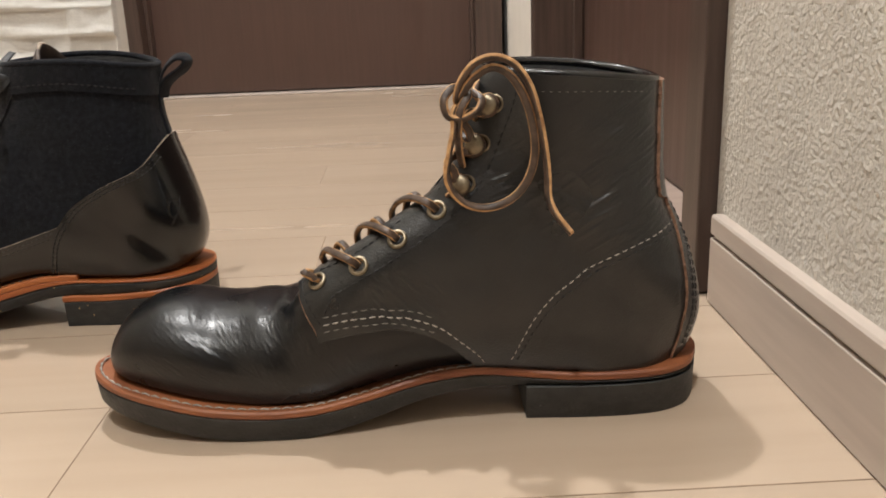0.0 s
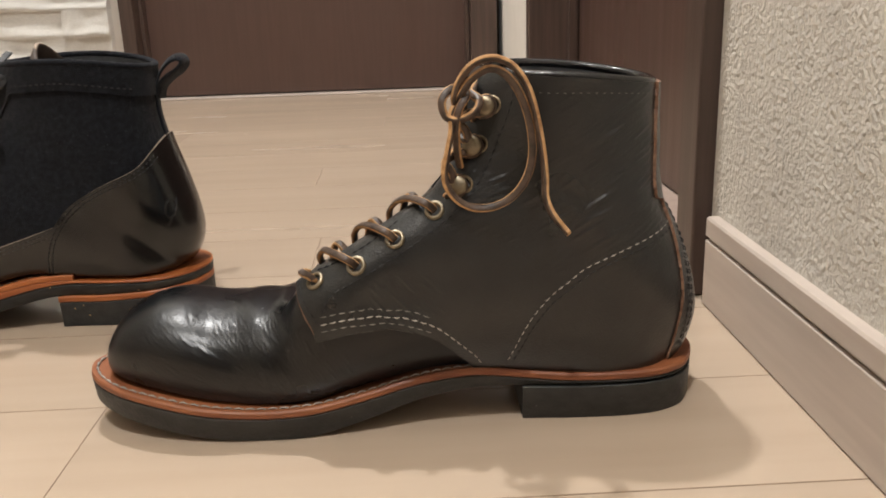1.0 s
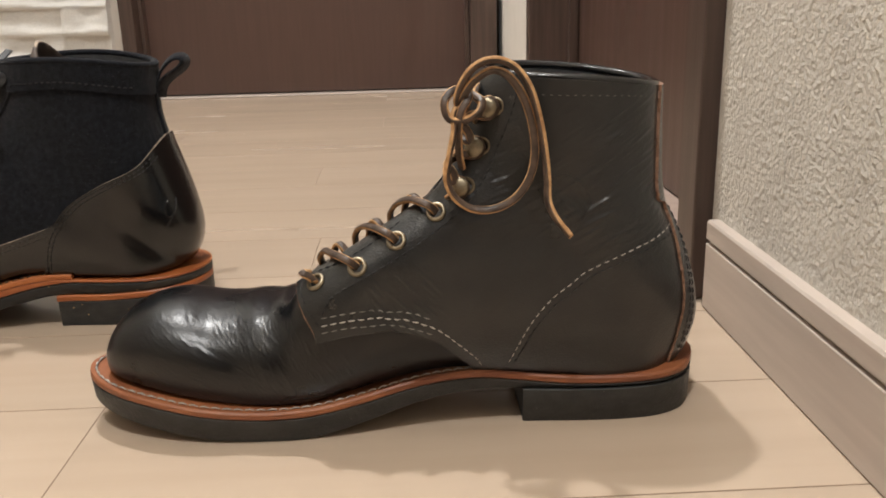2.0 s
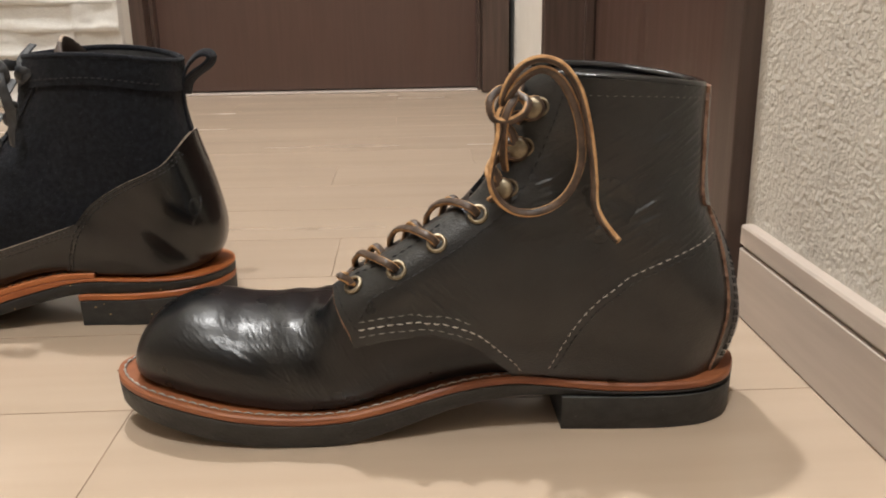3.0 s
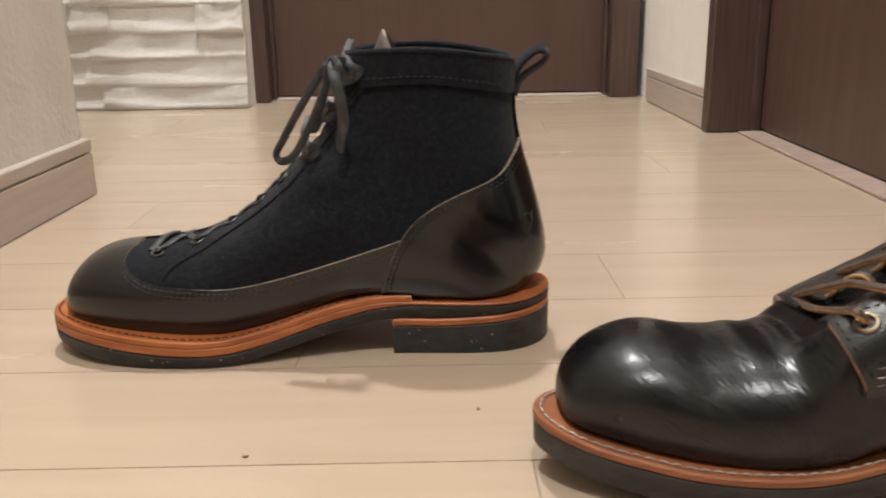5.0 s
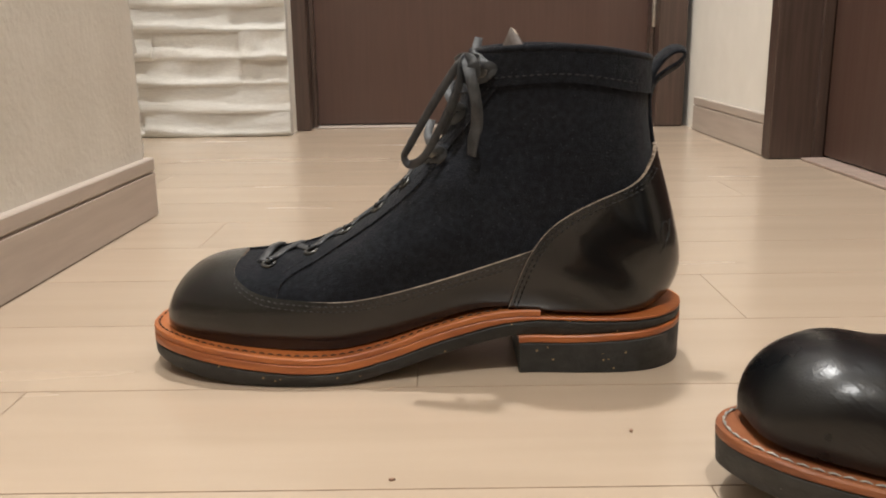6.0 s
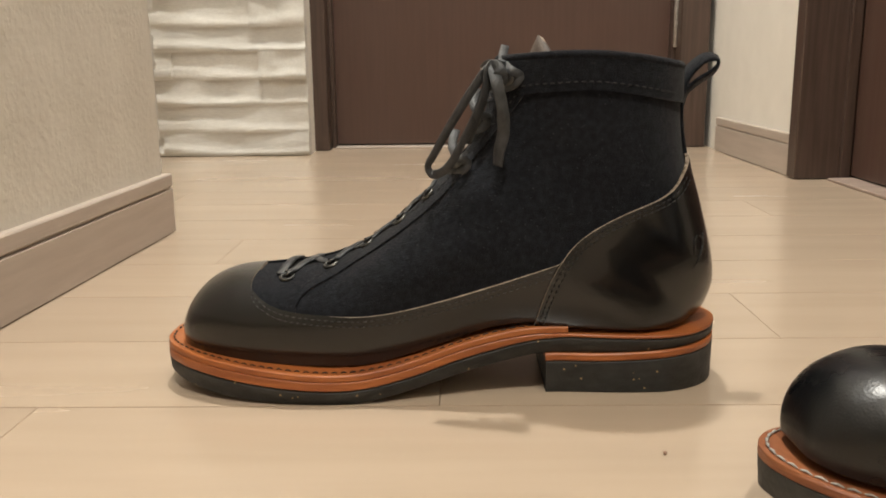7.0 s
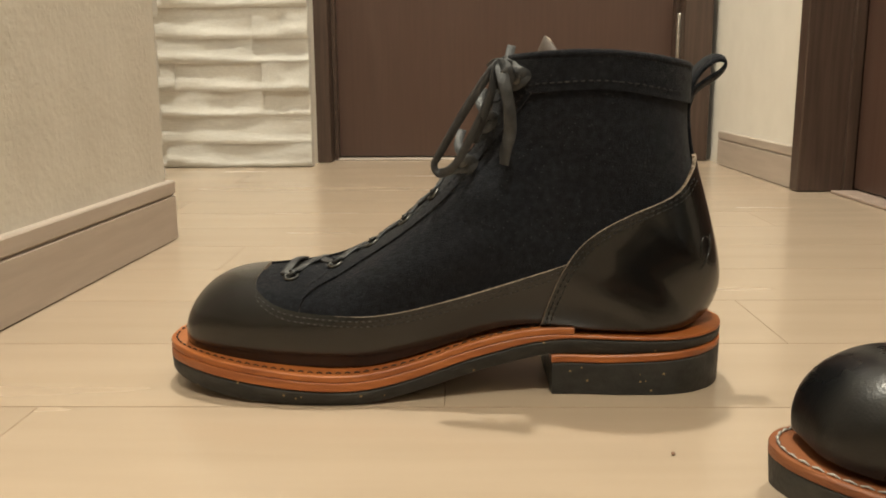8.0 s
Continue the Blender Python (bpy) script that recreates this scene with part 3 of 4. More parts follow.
# rows: A x, A z, B x, B z, half width, half width at the sole, back closed, roundness, place of the widest
KEYS1 = [
    (-111.8, 34.0, -111.4, 38.0, 5, 4, 0, 2.2, 0.42),
    (-110.6, 31.5, -109.8, 44.5, 15, 12.5, 0, 2.2, 0.42),
    (-106.0, 30.0, -105.0, 52.2, 23, 19.5, 0, 2.25, 0.42),
    (-98.0, 28.0, -97.0, 59.2, 29, 25, 0, 2.3, 0.42),
    (-86.0, 26.0, -85.0, 64.0, 34, 30, 0, 2.3, 0.42),
    (-72.0, 23.0, -71.0, 65.2, 38, 33.5, 0, 2.2, 0.40),
    (-55.0, 20.0, -54.0, 63.0, 40.5, 35.5, 0, 2.1, 0.38),
    (-38.0, 18.5, -37.0, 62.0, 41.5, 37, 0, 2.2, 0.38),
    (-20.0, 18.0, -19.0, 64.5, 43, 37.5, 0, 2.8, 0.40),
    (0.0, 20.0, -8.0, 77.5, 45, 37, 0, 4.4, 0.42),
    (22.0, 24.5, 11.0, 88.5, 46, 35, 0, 4.6, 0.42),
    (45.0, 29.0, 29.5, 100.0, 44.5, 32.5, 0, 4.6, 0.42),
    (68.0, 30.5, 46.0, 111.5, 42.5, 30, 0, 4.4, 0.42),
    (92.0, 28.5, 56.5, 119.5, 41.5, 29.5, 0, 3.9, 0.44),
    (118.0, 26.0, 62.0, 126.8, 40, 30, 0, 3.9, 0.45),
    (145.0, 25.0, 65.5, 133.8, 38.5, 31, 0, 3.8, 0.46),
    (167.0, 25.0, 68.0, 139.8, 37, 27, 0.15, 3.6, 0.48),
    (181.0, 29.0, 69.5, 144.5, 36, 14, 0.55, 3.3, 0.5),
    (187.5, 42.0, 70.5, 149.0, 36, 4, 0.9, 3.0, 0.5),
    (188.0, 56.0, 71.5, 152.5, 36, 0, 1, 2.8, 0.5),
    (183.5, 75.0, 72.5, 156.0, 35.5, 0, 1, 2.7, 0.5),
    (176.0, 94.0, 74.0, 160.0, 35.5, 0, 1, 2.6, 0.5),
    (169.0, 109.0, 76.0, 164.0, 35.5, 0, 1, 2.6, 0.5),
    (167.0, 127.0, 78.5, 167.5, 35.5, 0, 1, 2.55, 0.5),
    (167.0, 146.0, 81.0, 170.5, 35.5, 0, 1, 2.5, 0.5),
    (167.0, 165.5, 84.5, 173.0, 36, 0, 1, 2.5, 0.5),
]
creases1 = [fold_line(*c) for c in (((-90, 66), (-73, 38), 0.8, 9), ((-60, 66), (-48, 42), 0.9, 8), ((-82, 52), (-60, 36), -0.8, 6), ((-70, 64), (-56, 36), -0.7, 5), ((-100, 45), (-70, 33), -0.5, 5),
                                    ((-10, 72), (2, 62), 0.8, 4), ((85, 118), (118, 132), 0.9, 4), ((92, 128), (120, 142), 0.7, 3), ((100, 112), (122, 121), 0.6, 3), ((-2, 82), (8, 66), 0.9, 2.5), ((4, 83), (14, 68), 0.8, 2.5), ((-10, 74), (-2, 62), 0.7, 2.5), ((60, 100), (95, 116), 0.5, 3))]


def folds1(co):
    d = sum(g(co.x, co.z) for g in creases1)
    d += 0.0011 * noise.noise(Vector((co.x * 22, co.y * 22, co.z * 22)))
    d += 0.0003 * noise.noise(Vector((co.x * 75, co.y * 60 + 5, co.z * 75)))
    return d


up1, rim1 = boot_upper(KEYS1, S1, folds1, 2.0, 0.22, 9.5)
EDGE1 = mm([(-7, 93), (-9.5, 83), (-7, 74), (-4, 66), (-1, 60), (1, 54), (10, 56), (17, 57.6), (26, 58.3), (36, 58.3), (46, 56), (56, 51), (65, 43), (74, 33), (80, 22)], S1)
COUNTER1 = mm([(87, 24), (91.5, 35), (99.5, 53), (109.5, 66), (120.5, 74.2), (130.5, 81.2), (152, 90.2), (173, 97.4), (184, 101)], S1)
edge_f, counter_f = side_of(smooth_path(EDGE1, 60)), side_of(smooth_path(COUNTER1, 60))
THROAT1 = mm([(-16, 55), (-8, 66), (8, 77), (28, 90), (52, 106), (64, 116), (72, 130), (77, 150), (82, 180)], S1)
throat_f = side_of(smooth_path(THROAT1, 60))


def throat_field(a):
    """Negative in the gap between the two lace facings."""
    return np.maximum(np.abs(a[:, 1] + 0.004) - 0.014, -throat_f(a[:, (0, 2)]) - 0.0)


cut(up1, lambda a: edge_f(a[:, (0, 2)]))
cut(up1, lambda a: counter_f(a[:, (0, 2)]))
cut(up1, throat_field)


def at1(f, c):
    return float(f(np.array([[c.x, c.z]]))[0])


def in_throat(c):
    return float(throat_field(np.array([[c.x, c.y, c.z]]))[0]) < 0


part("vamp", panel(up1, lambda c: at1(edge_f, c) < 0.004 or in_throat(c), 0.0, 0.0), [VAMP_LEATHER, RAW_EDGE], BOOT1, "polished creased black leather vamp with a high round toe")
part("quarter", panel(up1, lambda c: at1(edge_f, c) > 0 and at1(counter_f, c) > -0.004 and not in_throat(c), 0.0030, 0.0038), [LEATHER, LEATHER], BOOT1, "black leather quarter with lightly scuffed ankle creases")
part("heel_counter", panel(up1, lambda c: at1(counter_f, c) < 0, 0.0031, 0.0022), [LEATHER, LEATHER], BOOT1, "black leather heel counter edged with white stitching")

SOLE1 = [((x - S1) / 1000, a / 1000, b / 1000) for x, a, b in (
    (-122.4, 1, 1), (-121.6, 8, 4), (-118.6, 15.5, 11), (-112.2, 23.5, 19), (-101, 31.5, 27), (-84, 38, 34.5), (-62, 43, 40.5), (-35, 45, 43.5), (-10, 44.5, 43.5), (18, 41.5, 41),
    (45, 37.5, 37.5), (72, 34.5, 35), (98, 34, 34.5), (125, 36, 36), (150, 36.5, 36.5), (169, 34, 34), (182.5, 26.5, 26.5), (189.5, 16, 16), (193, 7, 7), (193.7, 1, 1))]
top1 = curve_of([((x - S1) / 1000, z / 1000) for x, z in ((-130, 30), (-116, 28.5), (-100, 26), (-80, 22.7), (-55, 18.8), (-30, 17.0), (-5, 17.6), (20, 22), (48, 28), (75, 30), (100, 27.4), (125, 25.3), (160, 25.0), (200, 25.5))])
low1 = curve_of([((x - S1) / 1000, z / 1000) for x, z in ((-130, 15.5), (-116, 13.0), (-100, 9.5), (-80, 5.5), (-55, 1.6), (-30, 0.3), (-5, 0.8), (20, 6.5), (48, 14.5), (75, 18.3), (99, 18.2), (125, 18), (160, 18), (200, 18))])
part("welt", slab(SOLE1, top1, lambda x: top1(x) - 0.0040, bevel=0.0009), WELT, BOOT1, "tan leather welt")
part("outsole", slab(SOLE1, lambda x: top1(x) - 0.0041, low1, inset=0.0003, bevel=0.0005, low_inset=0.0025), RUBBER, BOOT1, "black rubber outsole")
part("heel", slab(SOLE1, lambda x: low1(x) + 0.0001, lambda x: 0.0, inset=0.0005, bevel=0.0004, x_from=(99.7 - S1) / 1000, low_inset=0.0015), RUBBER, BOOT1, "black rubber heel block with pale scuffs")

# ---------------------------------------------------------------- boot two: suede shaft, orange welt
S2 = -247.0
BOOT2 = tagged(new("boot"), "black suede and leather boot, grey laces, orange welt", "boot", "boots on the floor")
BOOT2.matrix_basis = pose(S2 / 1000, 0.6320, 0)
KEYS2 = [
    (-387.0, 27.0, -386.6, 31.0, 5, 4, 0, 2.3, 0.42),
    (-385.6, 25.0, -384.9, 39.0, 17.5, 15, 0, 2.4, 0.42),
    (-381.0, 23.5, -380.0, 47.8, 26, 23, 0, 2.45, 0.42),
    (-373.0, 22.5, -372.0, 55.0, 32, 29, 0, 2.5, 0.42),
    (-361.0, 21.0, -360.0, 59.4, 37, 33.5, 0, 2.45, 0.40),
    (-346.0, 19.5, -345.0, 61.0, 40.5, 36.5, 0, 2.4, 0.38),
    (-328.0, 18.0, -327.0, 63.0, 42.5, 38.5, 0, 2.4, 0.36),
    (-308.0, 17.0, -308.5, 66.5, 43.5, 39, 0, 2.4, 0.35),
    (-288.0, 18.0, -291.0, 73.0, 43, 38.5, 0, 2.5, 0.36),
    (-265.0, 23.0, -274.0, 84.0, 41.5, 35.5, 0, 2.6, 0.38),
    (-240.0, 30.0, -259.0, 96.5, 39.5, 33, 0, 2.7, 0.40),
    (-215.0, 36.0, -247.0, 109.0, 40, 31, 0, 2.7, 0.42),
    (-190.0, 38.0, -238.0, 118.5, 40, 31, 0, 2.7, 0.44),
    (-165.0, 37.0, -231.0, 125.0, 39.5, 31.5, 0, 2.5, 0.46),
    (-140.0, 36.0, -227.0, 132.0, 37.5, 31.5, 0, 2.5, 0.48),
    (-120.0, 36.0, -224.0, 138.0, 37, 26, 0.2, 2.5, 0.5),
    (-107.5, 39.0, -222.0, 143.0, 36.5, 12, 0.6, 2.5, 0.5),
    (-101.5, 50.0, -220.5, 148.0, 36, 3, 0.9, 2.5, 0.5),
    (-101.0, 62.0, -219.5, 152.0, 36, 0, 1, 2.5, 0.5),
    (-104.5, 80.0, -218.5, 156.0, 36, 0, 1, 2.45, 0.5),
    (-109.5, 98.0, -217.5, 160.0, 36, 0, 1, 2.4, 0.5),
    (-115.0, 116.0, -216.8, 164.0, 36, 0, 1, 2.35, 0.5),
    (-118.0, 133.0, -216.0, 167.5, 36, 0, 1, 2.3, 0.5),
    (-119.0, 150.0, -215.3, 170.5, 36.5, 0, 1, 2.3, 0.5),
    (-119.0, 168.5, -214.0, 173.0, 37, 0, 1, 2.3, 0.5),
]
creases2 = [fold_line(*c) for c in (((-20, 62), (20, 78), -1.2, 8), ((10, 95), (60, 88), 1.2, 9), ((-5, 80), (40, 104), 0.8, 7), ((-60, 52), (-30, 60), 0.7, 6))]


def folds2(co):
    d = sum(g(co.x, co.z) for g in creases2)
    d += 0.0012 * noise.noise(Vector((co.x * 20 + 3, co.y * 20, co.z * 20)))
    return d


up2, rim2 = boot_upper(KEYS2, S2, folds2, 4.2)
APRON = mm([(-336, 74), (-344, 62), (-345.5, 57.5), (-341, 53), (-328, 47.5), (-304, 45), (-280, 45.3), (-251, 50.5), (-221, 59), (-188, 69.5), (-170, 75)], S2)
COUNTER2 = mm([(-199, 26), (-196.5, 37), (-192, 53.5), (-185, 69.5), (-171.7, 84.6), (-152.4, 95.7), (-131, 105), (-121.5, 115), (-112, 130)], S2)
COLLAR2 = mm([(-232, 147), (-208.5, 154.3), (-196.6, 156.5), (-173.6, 158), (-154.3, 156.5), (-127.6, 151.5), (-105, 147)], S2)
STAY2 = mm([(-321, 40), (-320.6, 45.5), (-316.5, 54.5), (-296, 65.5), (-268, 83.5), (-244.3, 103.5), (-221.2, 129.6), (-203, 154), (-190, 172)], S2)
apron_f, counter2_f, collar_f, stay_f = (side_of(smooth_path(c, 60)) for c in (APRON, COUNTER2, COLLAR2, STAY2))


def throat2_field(a):
    return np.maximum(np.abs(a[:, 1]) - 0.010, -stay_f(a[:, (0, 2)]))


for fld in (apron_f, counter2_f, collar_f, stay_f):
    cut(up2, lambda a, fld=fld: fld(a[:, (0, 2)]))
cut(up2, throat2_field)


def gap2(c):
    return float(throat2_field(np.array([[c.x, c.y, c.z]]))[0]) < 0


def counter2(c):
    return at1(counter2_f, c) < 0 and c.x > -0.005 + 0.04


def apron(c):
    return at1(apron_f, c) < 0 and not counter2(c)


part("shaft", panel(up2, lambda c: at1(collar_f, c) < 0.004 and at1(apron_f, c) > -0.005 and at1(counter2_f, c) > -0.004 and (at1(stay_f, c) < 0.003 or gap2(c)), 0.0, 0.0), [SUEDE, SUEDE], BOOT2, "navy black suede shaft, dusty along the instep")
part("lace_stay", panel(up2, lambda c: at1(stay_f, c) > 0 and at1(apron_f, c) > -0.003 and at1(collar_f, c) < 0.002 and not gap2(c), 0.0012, 0.0014), [SUEDE, SUEDE], BOOT2, "suede lace stay")
part("collar", panel(up2, lambda c: at1(collar_f, c) > 0 and not (gap2(c) and c.x < -0.0), 0.0016, 0.0018), [SUEDE, SUEDE], BOOT2, "suede collar band")
part("vamp", panel(up2, apron, 0.0016, 0.0018), [SMOOTH_LEATHER, TRIM_EDGE], BOOT2, "smooth black leather vamp with a pale cut edge")
part("heel_counter", panel(up2, counter2, 0.0030, 0.0022), [SMOOTH_LEATHER, TRIM_EDGE], BOOT2, "shiny black leather heel counter with a pale cut edge")

SOLE2 = [((x - S2) / 1000, a / 1000, b / 1000) for x, a, b in (
    (-398.3, 1, 1), (-397.5, 10, 10), (-394.5, 19, 19), (-388, 28, 28), (-377, 37, 37), (-359, 45.5, 44), (-336, 51, 48.5), (-310, 53.5, 50), (-285, 52, 49), (-258, 46, 44),
    (-230, 40.5, 40), (-205, 37, 37), (-180, 36, 36), (-155, 37.5, 37.5), (-130, 37, 37), (-115, 32.5, 32.5), (-104, 24, 24), (-98, 14.5, 14.5), (-95.4, 6, 6), (-94.8, 1, 1))]
top2 = curve_of([((x - S2) / 1000, z / 1000) for x, z in ((-402, 25), (-385, 24.2), (-365, 22), (-340, 19), (-310, 16.5), (-285, 17), (-260, 21.6), (-235, 29), (-210, 34.5), (-190, 36.5), (-165, 36), (-130, 35.5), (-90, 37))])
low2 = curve_of([((x - S2) / 1000, z / 1000) for x, z in ((-402, 9.5), (-385, 6.5), (-365, 3.0), (-340, 0.8), (-310, 0.2), (-285, 0.8), (-260, 5.5), (-235, 12.5), (-210, 18.5), (-190, 22.0), (-165, 22), (-130, 23.5), (-90, 26.5))])


def mid2(x):
    """Underside of the leather layers: thick in the forepart, thinning to the welt strip at the heel."""
    return top2(x) - float(np.interp(x, [-0.16, 0.03, 0.07, 0.16], [0.0088, 0.0078, 0.0052, 0.0052]))


part("welt", slab(SOLE2, top2, lambda x: top2(x) - 0.0036, inset=0.0004, bevel=0.0006, x_to=0.071), WELT_BRIGHT, BOOT2, "orange leather welt")
part("midsole", slab(SOLE2, lambda x: top2(x) - 0.0037, mid2, bevel=0.0004), WELT_BRIGHT, BOOT2, "orange leather midsole edge")
part("outsole", slab(SOLE2, lambda x: mid2(x) - 0.0001, low2, inset=0.0003, bevel=0.0012, low_inset=0.001), FLECK_RUBBER, BOOT2, "black cork-flecked rubber outsole")
HEEL2 = (-190 - S2) / 1000
part("heel_layer", slab(SOLE2, lambda x: low2(x) - 0.0001, lambda x: low2(x) - 0.0042, inset=0.0001, bevel=0.0007, x_from=HEEL2 - 0.0005), WELT_BRIGHT, BOOT2, "orange leather heel layer")
part("heel", slab(SOLE2, lambda x: low2(x) - 0.0043, lambda x: 0.0, inset=0.0003, bevel=0.0008, x_from=HEEL2, low_inset=0.0012), FLECK_RUBBER, BOOT2, "black flecked rubber heel block")


# ---------------------------------------------------------------- boot one: details
near1 = surface(up1)


def spot(near, x, z, lift=0.0):
    """The side surface at x, z, or the nearest such place further back."""
    for k in range(40):
        h = near(x + 0.0008 * k, z - 0.0003 * k, lift)
        if h:
            return h
    return Vector((x, -0.03, z)), Vector((0, -1, 0))


def from_above(bm):
    from mathutils.bvhtree import BVHTree
    tree = BVHTree.FromBMesh(bm)

    def over(x, y, lift):
        hit = tree.ray_cast(Vector((x, y, 0.21)), Vector((0, 0, -1)))
        return hit[0] + (hit[1] if hit[1].z > 0 else -hit[1]) * lift if hit[0] else Vector((x, y, 0.1))
    return over


def seam_row(root, material_index, spots, length, gap, size, label):
    ob = part("stitching", stitch_row(bmesh.new(), spots, length, gap, size), material_index, root, label)
    return tagged(ob, kind="stuff")


def opening(bm_top, root, depth, scale, material_index=LINING, name="lining"):
    """The lining inside a boot's opening, from its rim down to a dark insole."""
    c = sum(bm_top, Vector()) / len(bm_top)
    bm = bmesh.new()
    rings = []
    for k, (dz, s) in enumerate(((0.001, 0.985), (-0.002, scale), (-0.02, scale * 0.97), (-depth, scale * 0.92))):
        rings.append([bm.verts.new(Vector((c.x + (p.x - c.x) * s, p.y * s, p.z + dz))) for p in bm_top])
    n = len(bm_top)
    for a, b in zip(rings, rings[1:]):
        for i in range(n):
            bm.faces.new((a[i], a[(i + 1) % n], b[(i + 1) % n], b[i]))
    bm.faces.new(rings[-1])
    part(name, bm, material_index, root, "dark lining inside the opening")


opening(rim1, BOOT1, 0.07, 0.945)
part("collar_piping", sweep(rim1, round_profile(0.0026, 10), side=(0, 0, 1), closed=True), SMOOTH_LEATHER, BOOT1, "glossy rolled black leather collar edge")

BACK1 = mm([(161.5, 185), (162, 169), (162, 141), (162.5, 114), (167, 107), (172, 94), (175.5, 77), (177.5, 58), (176, 38), (173.5, 29), (168, 10)], S1)
back_f = side_of(smooth_path(BACK1, 60))
cut(up1, lambda a: back_f(a[:, (0, 2)]))
part("backstay", panel(up1, lambda c: at1(back_f, c) > 0 and c.z > 0.018, 0.0046, 0.0032), [LEATHER, RAW_EDGE], BOOT1, "black leather back strip with raw brown edges")

SEAM1 = mm([(3, 62), (18, 64.6), (35, 64.3), (46, 62), (57, 57.4), (66, 50), (75, 41), (80, 33)], S1)
for rows, size, skin, note in ((EDGE1[1:6], 0.0009, RAW_EDGE, "raw brown cut edge of the facing"), (EDGE1[5:11], 0.0007, LEATHER, "dark lower edge of the facing")):
    run = [p for p, _ in spots_along(near1, rows, 0.0020)]
    part("facing_edge", sweep(run, round_profile(size, 8)), skin, BOOT1, note)
PALE, BLACK = "off-white seam stitching", "black seam stitching"
seam_row(BOOT1, WHITE_THREAD, spots_along(near1, SEAM1, 0.0031), 0.0030, 0.0014, 0.00042, PALE)
seam_row(BOOT1, WHITE_THREAD, spots_along(near1, mm([(92, 36), (100, 54), (110, 67), (121, 75.2), (131, 82.2), (152, 91.2), (173, 98.4)], S1), 0.0031), 0.0026, 0.0016, 0.00034, PALE)
seam_row(BOOT1, GREY_THREAD, spots_along(near1, mm([(108, 165), (139, 164), (159, 162)], S1), 0.0030), 0.0014, 0.0022, 0.00018, PALE)
for dz in (3.6, -3.4):
    seam_row(BOOT1, GREY_THREAD, spots_along(near1, [(x, z + dz / 1000) for x, z in SEAM1[:5]], 0.0030), 0.0030, 0.0016, 0.00034, "grey seam stitching")
for row, lift in (
        ([(95, 36), (103, 52.6), (112.5, 64.6), (123, 72.4), (132.5, 79.2), (153, 88.2), (173.6, 95.2)], 0.0031),
        ([(4, 67), (9, 75), (23, 83), (41, 93), (59, 104), (70, 113), (81, 126), (88, 139), (95, 157), (98, 167)], 0.0030),
        ([(-6, 78), (-4, 72), (0, 65), (3, 60)], 0.0030),
        ([(3, 82), (13, 87), (28, 95.5), (44, 106.5)], 0.0030),
        ([(170, 104), (174.6, 94), (178.8, 73), (180.2, 48), (177, 32)], 0.0048),
        ([(171, 104), (175.4, 94), (180.6, 73), (182.2, 48), (178.5, 32)], 0.0048)):
    seam_row(BOOT1, DARK_THREAD, spots_along(near1, mm(row, S1), lift), 0.0028, 0.0012, 0.0005, BLACK)


def welt_stitches(table, top, x_to, inset, length, gap, size):
    bm = bmesh.new()
    rows = [r for r in outline(table, 140) if r[0] < x_to and r[1] > inset + 0.0015]
    for s in (-1, 1):
        run = [(Vector((x + (0.0035 if a < 0.03 and x < 0 else 0) * max(0, 1 - a / 0.03), s * ((a if s < 0 else b) - inset), top(x) + 0.0002)), Vector((0, 0, 1))) for x, a, b in rows]
        stitch_row(bm, run, length, gap, size)
    return bm


part("welt_stitching", welt_stitches(SOLE1, top1, (118 - S1) / 1000, 0.0036, 0.0046, 0.0009, 0.00075), WELT_THREAD, BOOT1, "pale welt stitching")

EYES1 = mm([(2.2, 79.0), (21.5, 87.6), (40.0, 98.6), (59.0, 111.0)], S1)
HOOKS1 = mm([(73.0, 122.8), (81.5, 140.5), (88.5, 159.0)], S1)
eye_part = None
eye_spots = []
for x, z in EYES1:
    p, q = spot(near1, x, z, 0.0032)
    eye_spots.append((p, q))
    if eye_part is None:
        eye_part = part("eyelet", eyelet_mesh(0.0038, 0.0011), [BRASS, HOLE_SHADE], BOOT1, "aged brass eyelet")
        eye_part.matrix_basis = facing_matrix(p, q)
    else:
        tagged(again(eye_part, "eyelet", facing_matrix(p, q), BOOT1), "aged brass eyelet")


def hook_mesh(scale=1.0):
    """A speed hook: washer, stalk and domed stud, leaning forwards."""
    bm = eyelet_mesh(0.0036 * scale, 0.0008 * scale)
    stud = lathe([(0.0018, -0.0004), (0.0017, 0.0046), (0.0040, 0.0049), (0.0046, 0.0055), (0.0043, 0.0062), (0.0026, 0.0068), (0.0006, 0.0070)], 20)
    bmesh.ops.transform(stud, matrix=Matrix.Scale(scale, 4), verts=stud.verts)
    bmesh.ops.translate(stud, vec=(-0.0024 * scale, -0.0008 * scale, 0), verts=stud.verts)
    data = bpy.data.meshes.new("tmp")
    stud.to_mesh(data)
    stud.free()
    bm.from_mesh(data)
    bpy.data.meshes.remove(data)
    return bm


hook_part = None
hook_spots = []
for x, z in HOOKS1:
    p, q = spot(near1, x, z, 0.0030)
    q = (q * 0.6 + Vector((-0.15, -0.75, 0.1))).normalized()
    hook_spots.append((p, q))
    if hook_part is None:
        hook_part = part("lace_hook", hook_mesh(), [BRASS, HOLE_SHADE], BOOT1, "aged brass speed hook")
        hook_part.matrix_basis = facing_matrix(p, q)
    else:
        tagged(again(hook_part, "lace_hook", facing_matrix(p, q), BOOT1), "aged brass speed hook")

RAWHIDE = strap_profile(0.0036, 0.0024)


